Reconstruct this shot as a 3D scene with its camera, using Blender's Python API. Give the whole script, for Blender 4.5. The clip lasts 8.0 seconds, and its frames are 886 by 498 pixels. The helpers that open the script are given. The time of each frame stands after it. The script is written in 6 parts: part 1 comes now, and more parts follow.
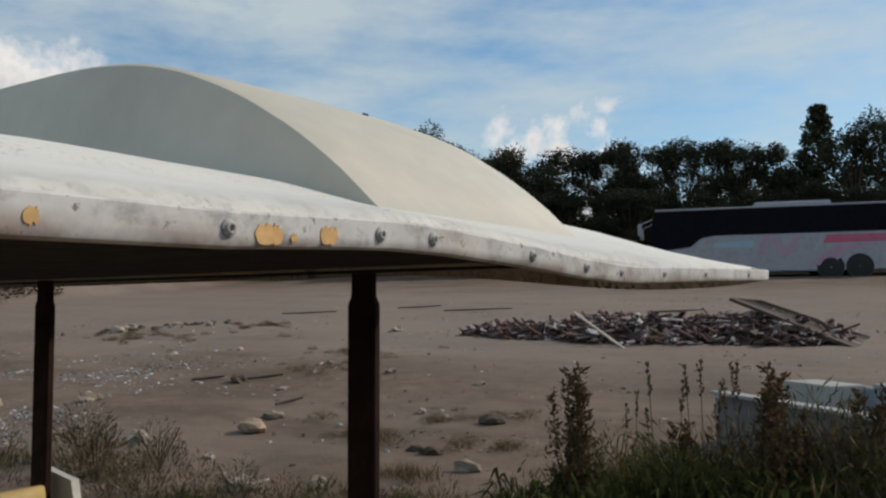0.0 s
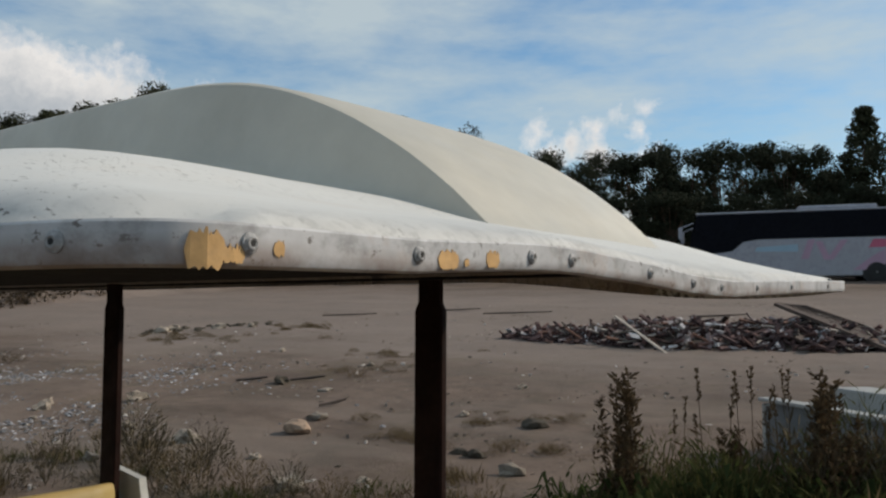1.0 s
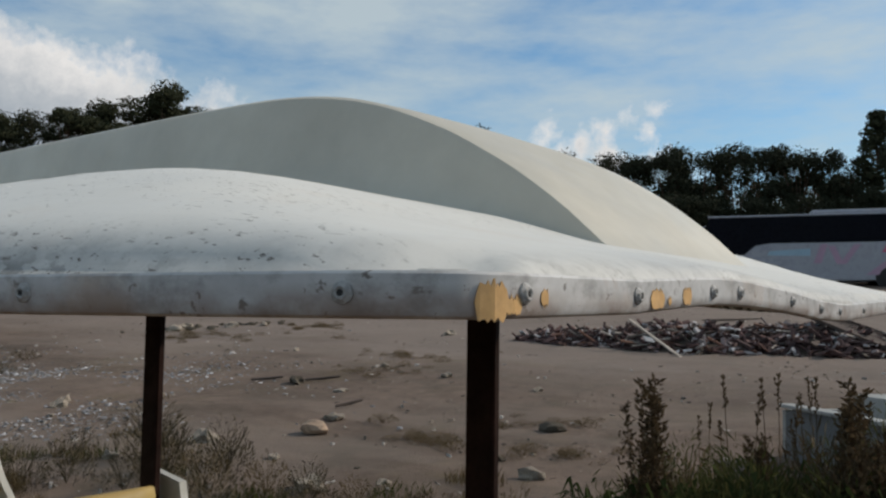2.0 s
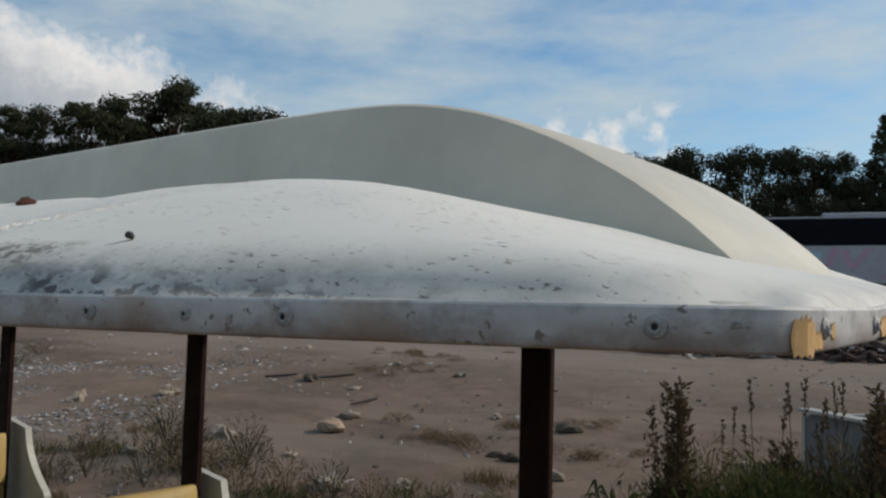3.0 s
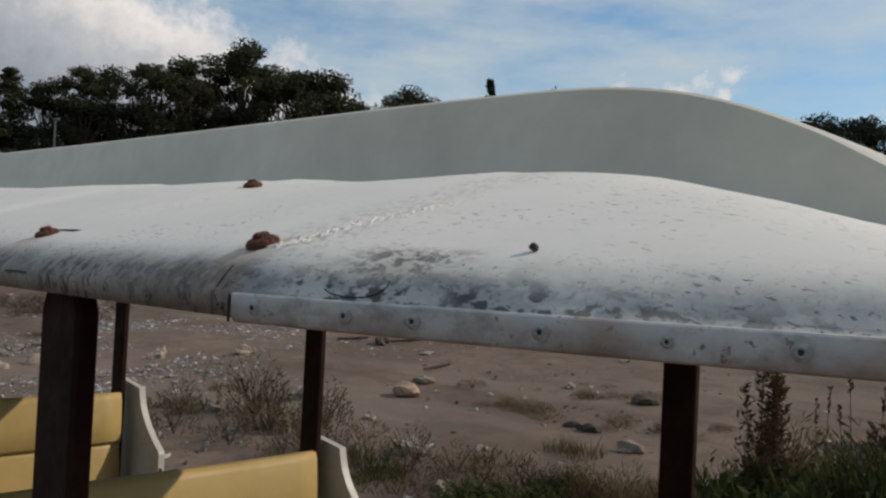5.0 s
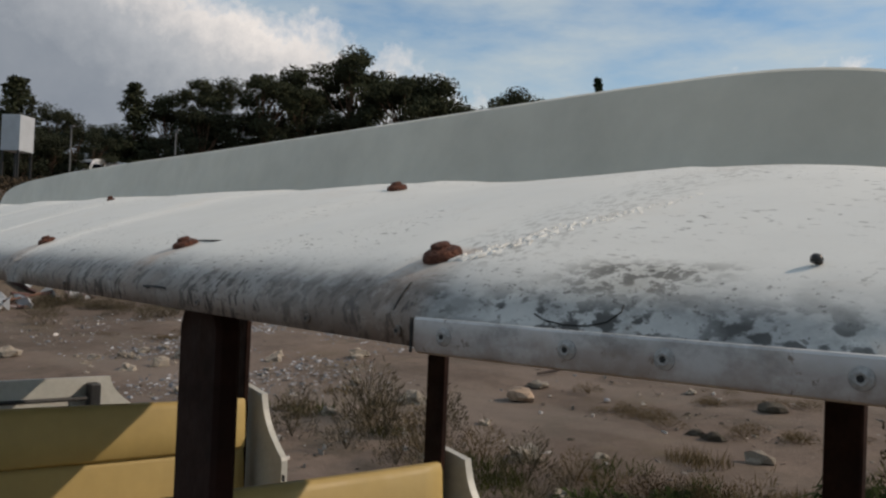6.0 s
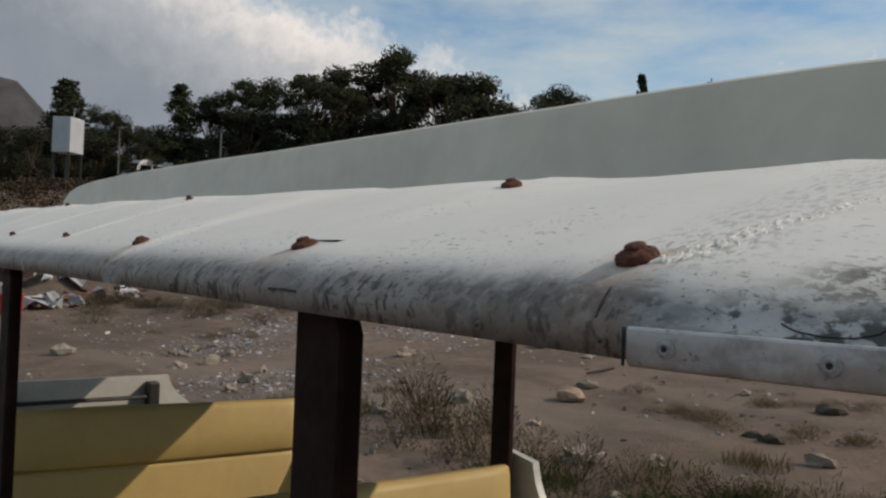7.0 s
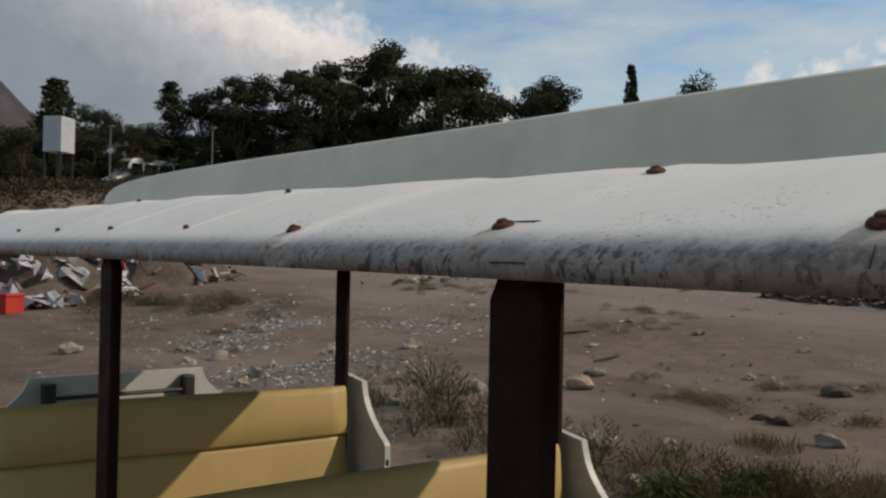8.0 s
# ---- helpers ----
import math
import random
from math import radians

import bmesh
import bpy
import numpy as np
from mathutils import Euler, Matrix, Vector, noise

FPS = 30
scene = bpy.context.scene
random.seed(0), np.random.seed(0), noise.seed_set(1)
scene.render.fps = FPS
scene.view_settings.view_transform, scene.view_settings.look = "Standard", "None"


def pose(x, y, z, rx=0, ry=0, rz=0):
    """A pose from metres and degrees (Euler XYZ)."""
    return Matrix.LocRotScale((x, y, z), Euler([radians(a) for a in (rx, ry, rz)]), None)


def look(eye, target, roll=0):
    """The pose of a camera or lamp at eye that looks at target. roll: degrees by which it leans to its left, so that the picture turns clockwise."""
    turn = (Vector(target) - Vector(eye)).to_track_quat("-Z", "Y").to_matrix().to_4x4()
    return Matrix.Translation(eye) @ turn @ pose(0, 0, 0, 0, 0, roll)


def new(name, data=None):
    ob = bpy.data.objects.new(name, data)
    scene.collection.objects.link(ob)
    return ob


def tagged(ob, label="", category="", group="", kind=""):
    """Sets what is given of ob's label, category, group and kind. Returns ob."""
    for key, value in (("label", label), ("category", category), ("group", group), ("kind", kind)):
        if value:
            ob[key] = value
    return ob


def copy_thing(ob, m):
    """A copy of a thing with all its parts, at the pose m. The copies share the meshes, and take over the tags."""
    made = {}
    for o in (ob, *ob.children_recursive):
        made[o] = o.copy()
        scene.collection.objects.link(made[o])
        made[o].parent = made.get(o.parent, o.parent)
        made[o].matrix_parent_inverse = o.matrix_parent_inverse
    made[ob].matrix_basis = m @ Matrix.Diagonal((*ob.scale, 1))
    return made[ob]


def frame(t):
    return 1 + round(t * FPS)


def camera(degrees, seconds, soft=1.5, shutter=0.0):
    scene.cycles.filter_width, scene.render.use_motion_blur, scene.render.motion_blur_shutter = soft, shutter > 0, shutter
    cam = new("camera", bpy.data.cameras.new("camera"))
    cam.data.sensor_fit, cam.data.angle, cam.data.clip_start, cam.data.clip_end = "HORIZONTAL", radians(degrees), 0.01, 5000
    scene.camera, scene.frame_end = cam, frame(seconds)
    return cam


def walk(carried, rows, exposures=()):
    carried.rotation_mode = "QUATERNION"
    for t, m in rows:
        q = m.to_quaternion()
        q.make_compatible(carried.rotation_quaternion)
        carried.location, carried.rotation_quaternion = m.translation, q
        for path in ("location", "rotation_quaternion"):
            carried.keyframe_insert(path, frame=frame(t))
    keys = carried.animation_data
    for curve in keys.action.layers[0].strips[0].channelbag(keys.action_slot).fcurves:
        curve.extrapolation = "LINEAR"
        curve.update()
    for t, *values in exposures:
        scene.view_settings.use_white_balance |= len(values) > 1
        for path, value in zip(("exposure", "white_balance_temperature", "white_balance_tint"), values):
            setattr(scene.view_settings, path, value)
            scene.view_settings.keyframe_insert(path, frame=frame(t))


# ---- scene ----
cam = camera(53.3, 8.0, soft=2.4)
PATH = [
    (0, (0.028, -0.024, 2.0955), (-0.991, 1.692, 2.223), -0.2),
    (0.5, (0.027, -0.044, 2.0985), (-1.036, 1.646, 2.226), 0.4),
    (1, (-0.019, -0.108, 2.107), (-1.109, 1.564, 2.240), 0.2),
    (2.5, (-0.183, -0.208, 2.14), (-1.297, 1.448, 2.271), 1.2),
    (3, (-0.246, -0.258, 2.144), (-1.365, 1.395, 2.273), 1.5),
    (3.5, (-0.312, -0.313, 2.142), (-1.438, 1.336, 2.247), 0.6),
    (4, (-0.369, -0.353, 2.146), (-1.499, 1.296, 2.217), 1.2),
    (4.2, (-0.388, -0.365, 2.154), (-1.532, 1.274, 2.212), 1.5),
    (5.3, (-0.492, -0.382, 2.173), (-1.771, 1.154, 2.22), 2.6),
    (5.5, (-0.516, -0.371, 2.175), (-1.84, 1.127, 2.224), 2.2),
    (6, (-0.599, -0.328, 2.177), (-2.006, 1.094, 2.216), 2.3),
    (6.5, (-0.655, -0.329, 2.176), (-2.119, 1.033, 2.198), 2.3),
    (7, (-0.705, -0.358, 2.176), (-2.176, 0.997, 2.208), 2.2),
    (7.5, (-0.753, -0.464, 2.169), (-2.208, 0.908, 2.2), 2.0),
    (8, (-0.764, -0.62, 2.15), (-2.219, 0.753, 2.168), 1.2),
]
walk(cam, [(t, look(eye, target, roll)) for t, eye, target, roll in PATH], [(0.0, 0.0, 7000, 15), (2.5, -0.08, 6800, 14), (4.0, -0.05, 7000, 16), (5.5, -0.05, 7200, 18), (8.0, -0.05, 7300, 18)])

# ---- light and sky ----
SUN_EL, SUN_ROT = radians(35), radians(44.7)
sun = new("sun", bpy.data.lights.new("sun", "SUN"))
sun.data.energy, sun.data.angle, sun.data.color = 2.9, radians(0.6), (1.0, 0.91, 0.78)
sun.matrix_world = look((20, 20, 20), (20 - math.sin(SUN_ROT) * math.cos(SUN_EL), 20 - math.cos(SUN_ROT) * math.cos(SUN_EL), 20 - math.sin(SUN_EL)))

world = bpy.data.worlds.new("sky")
scene.world = world
world.use_nodes = True
wt = world.node_tree
wt.nodes.clear()


def wn(kind, **sets):
    n = wt.nodes.new(kind)
    for k, v in sets.items():
        if k in n.inputs:
            n.inputs[k].default_value = v
    return n


def wmath(op, a, b=None, c=None):
    n = wt.nodes.new("ShaderNodeMath")
    n.operation = op
    for i, s in enumerate((a, b, c)):
        if s is None:
            continue
        if isinstance(s, (int, float)):
            n.inputs[i].default_value = s
        else:
            wt.links.new(s, n.inputs[i])
    return n.outputs[0]


def wnoise(vec, scale, detail, rough, stretch=(1, 1, 1), shift=(0, 0, 0)):
    m = wt.nodes.new("ShaderNodeMapping")
    m.inputs["Scale"].default_value = stretch
    m.inputs["Location"].default_value = shift
    wt.links.new(vec, m.inputs["Vector"])
    n = wt.nodes.new("ShaderNodeTexNoise")
    n.inputs["Scale"].default_value, n.inputs["Detail"].default_value, n.inputs["Roughness"].default_value = scale, detail, rough
    wt.links.new(m.outputs[0], n.inputs["Vector"])
    return n.outputs[0]


def wramp(fac, stops):
    n = wt.nodes.new("ShaderNodeValToRGB")
    cr = n.color_ramp
    while len(cr.elements) < len(stops):
        cr.elements.new(0.5)
    for el, (p, c) in zip(cr.elements, stops):
        el.position = p
        el.color = (c, c, c, 1) if isinstance(c, (int, float)) else (*c, 1)
    wt.links.new(fac, n.inputs[0])
    return n.outputs[0]


def wmix(fac, a, b):
    n = wt.nodes.new("ShaderNodeMix")
    n.data_type = "RGBA"
    wt.links.new(fac, n.inputs[0])
    for i, s in ((6, a), (7, b)):
        if isinstance(s, tuple):
            n.inputs[i].default_value = (*s, 1)
        else:
            wt.links.new(s, n.inputs[i])
    return n.outputs[2]


sky = wt.nodes.new("ShaderNodeTexSky")
sky.sky_type = "NISHITA"
sky.sun_disc, sky.sun_elevation, sky.sun_rotation = False, SUN_EL, SUN_ROT
sky.air_density, sky.dust_density, sky.ozone_density = 1.0, 0.6, 2.0
co = wt.nodes.new("ShaderNodeTexCoord").outputs["Generated"]
xyz = wt.nodes.new("ShaderNodeSeparateXYZ")
wt.links.new(co, xyz.inputs[0])
bearing = wmath("MULTIPLY", wmath("ARCTAN2", wmath("MULTIPLY", xyz.outputs[0], -1), xyz.outputs[1]), 1 / radians(100))
elev = wmath("MULTIPLY", wmath("ARCSINE", xyz.outputs[2]), 1 / radians(40))
# heaped cloud: its top edge by bearing (0 to 100 degrees) as a share of 40 degrees
top = wramp(bearing, [(0.0, 0.16), (0.19, 0.20), (0.30, 0.18),
                      (0.36, 0.245), (0.45, 0.315), (0.53, 0.385), (0.58, 0.40), (0.64, 0.47), (0.74, 0.60), (0.84, 0.55), (0.95, 0.16)])
puff = wnoise(co, 9.0, 9, 0.62)
puff2 = wnoise(co, 38.0, 8, 0.65)
edge = wmath("ADD", wmath("SUBTRACT", top, elev), wmath("ADD", wmath("MULTIPLY_ADD", puff, 0.16, -0.085), wmath("MULTIPLY_ADD", puff2, 0.13, -0.065)))
blob = None
for bd, ed, rd in ((20.0, 12.5, 0.75), (20.4, 11.3, 0.8), (22.0, 12.2, 0.9), (23.2, 11.3, 1.2), (24.8, 10.6, 1.2), (26.9, 11.2, 1.15), (20.0, 9.7, 1.2), (26.0, 9.7, 1.4), (23.0, 9.6, 1.5)):
    dx = wmath("SUBTRACT", wmath("MULTIPLY", bearing, 100), bd)
    dy = wmath("SUBTRACT", wmath("MULTIPLY", elev, 40), ed)
    r = wmath("SUBTRACT", rd, wmath("SQRT", wmath("ADD", wmath("MULTIPLY", dx, dx), wmath("MULTIPLY", dy, dy))))
    blob = r if blob is None else wmath("MAXIMUM", blob, r)
blob = wmath("ADD", wmath("MULTIPLY", blob, 0.045), wmath("MULTIPLY_ADD", puff2, 0.17, -0.085))
edge = wmath("MAXIMUM", edge, blob)
heap = wramp(edge, [(0.0, 0.0), (0.055, 1.0)])
depth = wramp(edge, [(0.0, 1.0), (0.05, 0.92), (0.12, 0.55), (0.24, 0.26)])
body_light = wmath("MULTIPLY", depth, wmath("MULTIPLY_ADD", puff, 0.9, 0.5))
heap_col = wramp(body_light, [(0.15, (1.9, 2.5, 3.2)), (0.5, (4.2, 4.9, 5.5)), (0.95, (8.4, 8.7, 8.7))])
# thin streaks
streak = wmath("ADD", wmath("MULTIPLY", wnoise(co, 2.6, 7, 0.58, (1.0, 1.0, 4.2), (0.3, 0.1, 0.25)), 0.55), wmath("MULTIPLY", wnoise(co, 6.5, 6, 0.6, (1.0, 1.0, 3.0), (1.3, 0.7, 0.1)), 0.47))
veil = wramp(streak, [(0.36, 0.0), (0.60, 0.9)])
tint = wt.nodes.new("ShaderNodeMix")
tint.data_type, tint.blend_type = "RGBA", "MULTIPLY"
tint.inputs[0].default_value = 1.0
wt.links.new(sky.outputs[0], tint.inputs[6])
tint.inputs[7].default_value = (0.93, 1.27, 1.36, 1)
sky_blue = wmix(wmath("MULTIPLY", veil, 0.9), tint.outputs[2], (5.4, 6.6, 7.0))
whole = wmix(heap, sky_blue, heap_col)
bg = wt.nodes.new("ShaderNodeBackground")
bg.inputs["Strength"].default_value = 0.095
wt.links.new(whole, bg.inputs["Color"])
out = wt.nodes.new("ShaderNodeOutputWorld")
wt.links.new(bg.outputs[0], out.inputs["Surface"])


# ---- materials ----
def material(name, base, rough=0.6, metal=0.0, vary=0.25, scale=4.0, fine=40.0, bump=0.2, bump_scale=60.0, tint=None, per_object=0.0, spec=0.5):
    """Two scales of colour variation, grain relief, uneven gloss; object space, metres."""
    m = bpy.data.materials.new(name)
    m.use_nodes = True
    nt = m.node_tree
    n, l = nt.nodes, nt.links
    b = n["Principled BSDF"]
    b.inputs["Metallic"].default_value = metal
    b.inputs["Specular IOR Level"].default_value = spec
    tc = n.new("ShaderNodeTexCoord").outputs["Object"]

    def noi(s, d=6, r=0.6):
        k = n.new("ShaderNodeTexNoise")
        k.inputs["Scale"].default_value, k.inputs["Detail"].default_value, k.inputs["Roughness"].default_value = s, d, r
        l.new(tc, k.inputs["Vector"])
        return k.outputs[0]

    def ramp(fac, stops):
        k = n.new("ShaderNodeValToRGB")
        cr = k.color_ramp
        while len(cr.elements) < len(stops):
            cr.elements.new(0.5)
        for el, (p, c) in zip(cr.elements, stops):
            el.position, el.color = p, (*c, 1)
        l.new(fac, k.inputs[0])
        return k.outputs[0]

    def mix(mode, fac, a, c):
        k = n.new("ShaderNodeMix")
        k.data_type, k.blend_type = "RGBA", mode
        if isinstance(fac, float):
            k.inputs[0].default_value = fac
        else:
            l.new(fac, k.inputs[0])
        for i, s in ((6, a), (7, c)):
            if isinstance(s, tuple):
                k.inputs[i].default_value = (*s, 1)
            else:
                l.new(s, k.inputs[i])
        return k.outputs[2]

    dark = tuple(c * (1 - vary) for c in base)
    lite = tuple(min(1, c * (1 + vary * 0.6)) for c in (tint or base))
    col = ramp(noi(scale), [(0.3, dark), (0.7, lite)])
    col = mix("MULTIPLY", 0.6, col, ramp(noi(fine, 4), [(0.3, (1 - vary,) * 3), (0.65, (1.0,) * 3)]))
    if per_object:
        info = n.new("ShaderNodeObjectInfo").outputs["Random"]
        col = mix("MULTIPLY", 1.0, col, ramp(info, [(0.0, (1 - per_object,) * 3), (1.0, (1.0,) * 3)]))
    l.new(col, b.inputs["Base Color"])
    r = ramp(noi(scale * 3), [(0.3, (max(0.02, rough - 0.12),) * 3), (0.7, (min(1, rough + 0.12),) * 3)])
    l.new(r, b.inputs["Roughness"])
    if bump:
        k = n.new("ShaderNodeBump")
        k.inputs["Strength"].default_value, k.inputs["Distance"].default_value = bump, 0.02
        l.new(noi(bump_scale, 5), k.inputs["Height"])
        l.new(k.outputs[0], b.inputs["Normal"])
    return m, nt, noi, ramp, mix, col, b


def simple(*a, **k):
    return material(*a, **k)[0]


def stretched_in(tree, scale3, detail, rough):
    mp = tree.nodes.new("ShaderNodeMapping")
    mp.inputs["Scale"].default_value = scale3
    tree.links.new(tree.nodes["Texture Coordinate"].outputs["Object"], mp.inputs["Vector"])
    k = tree.nodes.new("ShaderNodeTexNoise")
    k.inputs["Scale"].default_value, k.inputs["Detail"].default_value, k.inputs["Roughness"].default_value = 1.0, detail, rough
    tree.links.new(mp.outputs[0], k.inputs["Vector"])
    return k.outputs[0]


# painted fibreglass with grime and painted-in shading along the rounded rim
M_ROOF, nt, noi, ramp, mix, col, bs = material("painted fibreglass", (0.645, 0.642, 0.605), 0.62, vary=0.06, scale=3.0, fine=25.0, bump=0.05, bump_scale=14.0, spec=0.3)
att = nt.nodes.new("ShaderNodeAttribute")
att.attribute_name = "rim"
atu = nt.nodes.new("ShaderNodeAttribute")
atu.attribute_name = "along"


def nmath(tree, op, a, b=None):
    k = tree.nodes.new("ShaderNodeMath")
    k.operation = op
    for i, s in enumerate((a, b)):
        if s is None:
            continue
        if isinstance(s, (int, float)):
            k.inputs[i].default_value = s
        else:
            tree.links.new(s, k.inputs[i])
    return k.outputs[0]


def stretched(scale3, detail, rough):
    return stretched_in(nt, scale3, detail, rough)


def mul(*xs):
    r = xs[0]
    for x in xs[1:]:
        r = nmath(nt, "MULTIPLY", r, x)
    return r


def grey(fac, stops):
    return ramp(fac, [(p, (v,) * 3) for p, v in stops])


rim8 = nmath(nt, "MULTIPLY", att.outputs["Fac"], 8.0)
along = nmath(nt, "MULTIPLY", atu.outputs["Fac"], 0.5)
reach = grey(along, [(0.0, 0.5), (0.02, 0.8), (0.12, 0.95), (0.36, 1.0), (0.8, 0.8)])
behind = grey(along, [(0.298, 0.0), (0.304, 1.0)])
# thin grey film low on the rim, mostly the rounding's blue-grey shading as colour
film_shade = grey(rim8, [(0.0, 1.0), (0.10, 0.88), (0.22, 0.52), (0.36, 0.20), (0.62, 0.0)])
film = mul(film_shade, reach, grey(noi(16.0, 5, 0.65), [(0.28, 0.35), (0.62, 1.0)]))
col = mix("MIX", mul(film, 0.86), col, (0.245, 0.255, 0.26))
# soft grey smudges where water stands
smudge_at = grey(along, [(0.04, 0.15), (0.12, 0.5), (0.2, 0.9), (0.32, 1.0), (0.42, 0.6), (0.9, 0.5)])
smudge = grey(stretched((34.0, 44.0, 44.0), 6, 0.66), [(0.47, 0.0), (0.63, 1.0)])
col = mix("MIX", mul(grey(rim8, [(0.0, 0.9), (0.10, 0.85), (0.22, 0.40), (0.40, 0.0)]), smudge_at, smudge, 0.72), col, (0.13, 0.135, 0.13))
# black mould blots in a row above the strip
blot_band = grey(rim8, [(0.0, 1.0), (0.07, 1.0), (0.12, 0.5), (0.20, 0.12), (0.30, 0.0)])
blots = grey(stretched((62.0, 85.0, 95.0), 4, 0.56), [(0.50, 0.0), (0.56, 1.0)])
area = grey(noi(13.0, 3, 0.5), [(0.38, 0.1), (0.50, 1.0)])
col = mix("MIX", mul(blot_band, smudge_at, blots, area, 0.95), col, (0.030, 0.030, 0.028))
# dark brown mould in a cluster just behind the joint
cluster = mul(grey(along, [(0.303, 0.0), (0.309, 1.0), (0.352, 0.9), (0.385, 0.0)]), grey(rim8, [(0.0, 0.95), (0.07, 1.0), (0.13, 0.6), (0.20, 0.0)]))
col = mix("MIX", mul(cluster, grey(stretched((60.0, 70.0, 70.0), 5, 0.62), [(0.42, 0.0), (0.50, 1.0)]), 0.95), col, (0.034, 0.028, 0.026))
# drips and mould over the bare edge behind the joint
drips = grey(stretched((95.0, 90.0, 40.0), 4, 0.6), [(0.54, 0.0), (0.60, 1.0)])
edge_band = grey(rim8, [(0.0, 1.0), (0.07, 0.9), (0.15, 0.5), (0.28, 0.12), (0.42, 0.0)])
col = mix("MIX", mul(edge_band, behind, grey(noi(14.0, 6, 0.65), [(0.30, 0.6), (0.62, 1.0)]), 0.95), col, (0.20, 0.165, 0.142))
col = mix("MIX", mul(edge_band, behind, drips, grey(noi(6.0, 3, 0.5), [(0.40, 0.2), (0.58, 1.0)]), 0.9), col, (0.040, 0.035, 0.032))
# scattered flakes and one worn patch
flakes = grey(stretched((80.0, 210.0, 210.0), 5, 0.62), [(0.615, 0.0), (0.645, 1.0)])
flarea = grey(noi(5.5, 3, 0.55), [(0.45, 0.0), (0.57, 1.0)])
col = mix("MIX", mul(flakes, flarea, 0.9), col, (0.09, 0.08, 0.07))
worn = mul(grey(along, [(0.212, 0.0), (0.232, 1.0), (0.252, 1.0), (0.272, 0.0)]), grey(rim8, [(0.06, 0.0), (0.22, 0.8), (0.40, 1.0), (0.56, 0.0)]))
wornspot = grey(stretched((85.0, 110.0, 110.0), 6, 0.7), [(0.48, 0.0), (0.54, 1.0)])
col = mix("MIX", mul(worn, grey(noi(40.0, 4, 0.6), [(0.36, 0.1), (0.6, 0.7)])), col, (0.36, 0.35, 0.31))
col = mix("MIX", mul(worn, wornspot, 0.9), col, (0.085, 0.082, 0.072))
# crumbling paint beside the filler
crumb = mul(grey(along, [(0.28, 0.0), (0.295, 1.0), (0.322, 1.0), (0.34, 0.0)]), grey(rim8, [(0.3, 0.0), (0.45, 1.0), (1.0, 0.5)]))
col = mix("MIX", mul(crumb, grey(stretched((150.0, 90.0, 150.0), 5, 0.66), [(0.52, 0.0), (0.57, 1.0)]), 0.7), col, (0.17, 0.16, 0.14))
speck = grey(stretched((190.0, 190.0, 190.0), 4, 0.7), [(0.60, 0.0), (0.64, 1.0)])
col = mix("MIX", mul(grey(rim8, [(0.0, 1.0), (0.3, 0.8), (0.55, 0.15), (0.9, 0.0)]), smudge_at, speck, 0.8), col, (0.07, 0.066, 0.06))
for cap_at in (0.642, 1.111, 1.650, 2.19):
    run = mul(grey(along, [(cap_at / 2 - 0.017, 0.0), (cap_at / 2 - 0.004, 1.0), (cap_at / 2 + 0.007, 1.0), (cap_at / 2 + 0.016, 0.0)]), grey(rim8, [(0.05, 0.15), (0.3, 0.8), (0.52, 1.0), (0.64, 0.0)]))
    col = mix("MIX", mul(run, grey(noi(60.0, 4, 0.6), [(0.3, 0.2), (0.65, 0.75)])), col, (0.42, 0.27, 0.18))
# faint rust runs
col = mix("MIX", mul(grey(noi(6.0, 6, 0.7), [(0.56, 0.0), (0.8, 1.0)]), 0.22), col, (0.45, 0.30, 0.18))
nt.links.new(col, bs.inputs["Base Color"])

M_FASCIA, nt, noi, ramp, mix, col, bs = material("edge strip paint", (0.50, 0.505, 0.505), 0.62, vary=0.2, scale=14.0, fine=70.0, bump=0.03, bump_scale=30.0)
chip = ramp(noi(70.0, 6, 0.72), [(0.605, (0.0,) * 3), (0.635, (1.0,) * 3)])
col = mix("MIX", nmath(nt, "MULTIPLY", chip, 0.85), col, (0.10, 0.085, 0.07))
rst = ramp(noi(11.0, 5, 0.65), [(0.55, (0.0,) * 3), (0.68, (1.0,) * 3)])
col = mix("MIX", nmath(nt, "MULTIPLY", rst, 0.5), col, (0.36, 0.24, 0.155))
smear = stretched_in(nt, (26.0, 26.0, 34.0), 6, 0.68)
col = mix("MIX", nmath(nt, "MULTIPLY", ramp(smear, [(0.50, (0.0,) * 3), (0.64, (1.0,) * 3)]), 0.7), col, (0.19, 0.188, 0.183))
sz = nt.nodes.new("ShaderNodeSeparateXYZ")
nt.links.new(nt.nodes["Texture Coordinate"].outputs["Object"], sz.inputs[0])
low = ramp(nmath(nt, "MULTIPLY", nmath(nt, "SUBTRACT", sz.outputs[2], 2.124), 40.0), [(0.1, (1.0,) * 3), (0.42, (0.8,) * 3), (0.72, (0.0,) * 3)])
col = mix("MIX", nmath(nt, "MULTIPLY", low, nmath(nt, "ADD", 0.12, nmath(nt, "MULTIPLY", ramp(noi(24.0, 5, 0.65), [(0.36, (0.0,) * 3), (0.6, (1.0,) * 3)]), 0.6))), col, (0.19, 0.125, 0.09))
nt.links.new(col, bs.inputs["Base Color"])

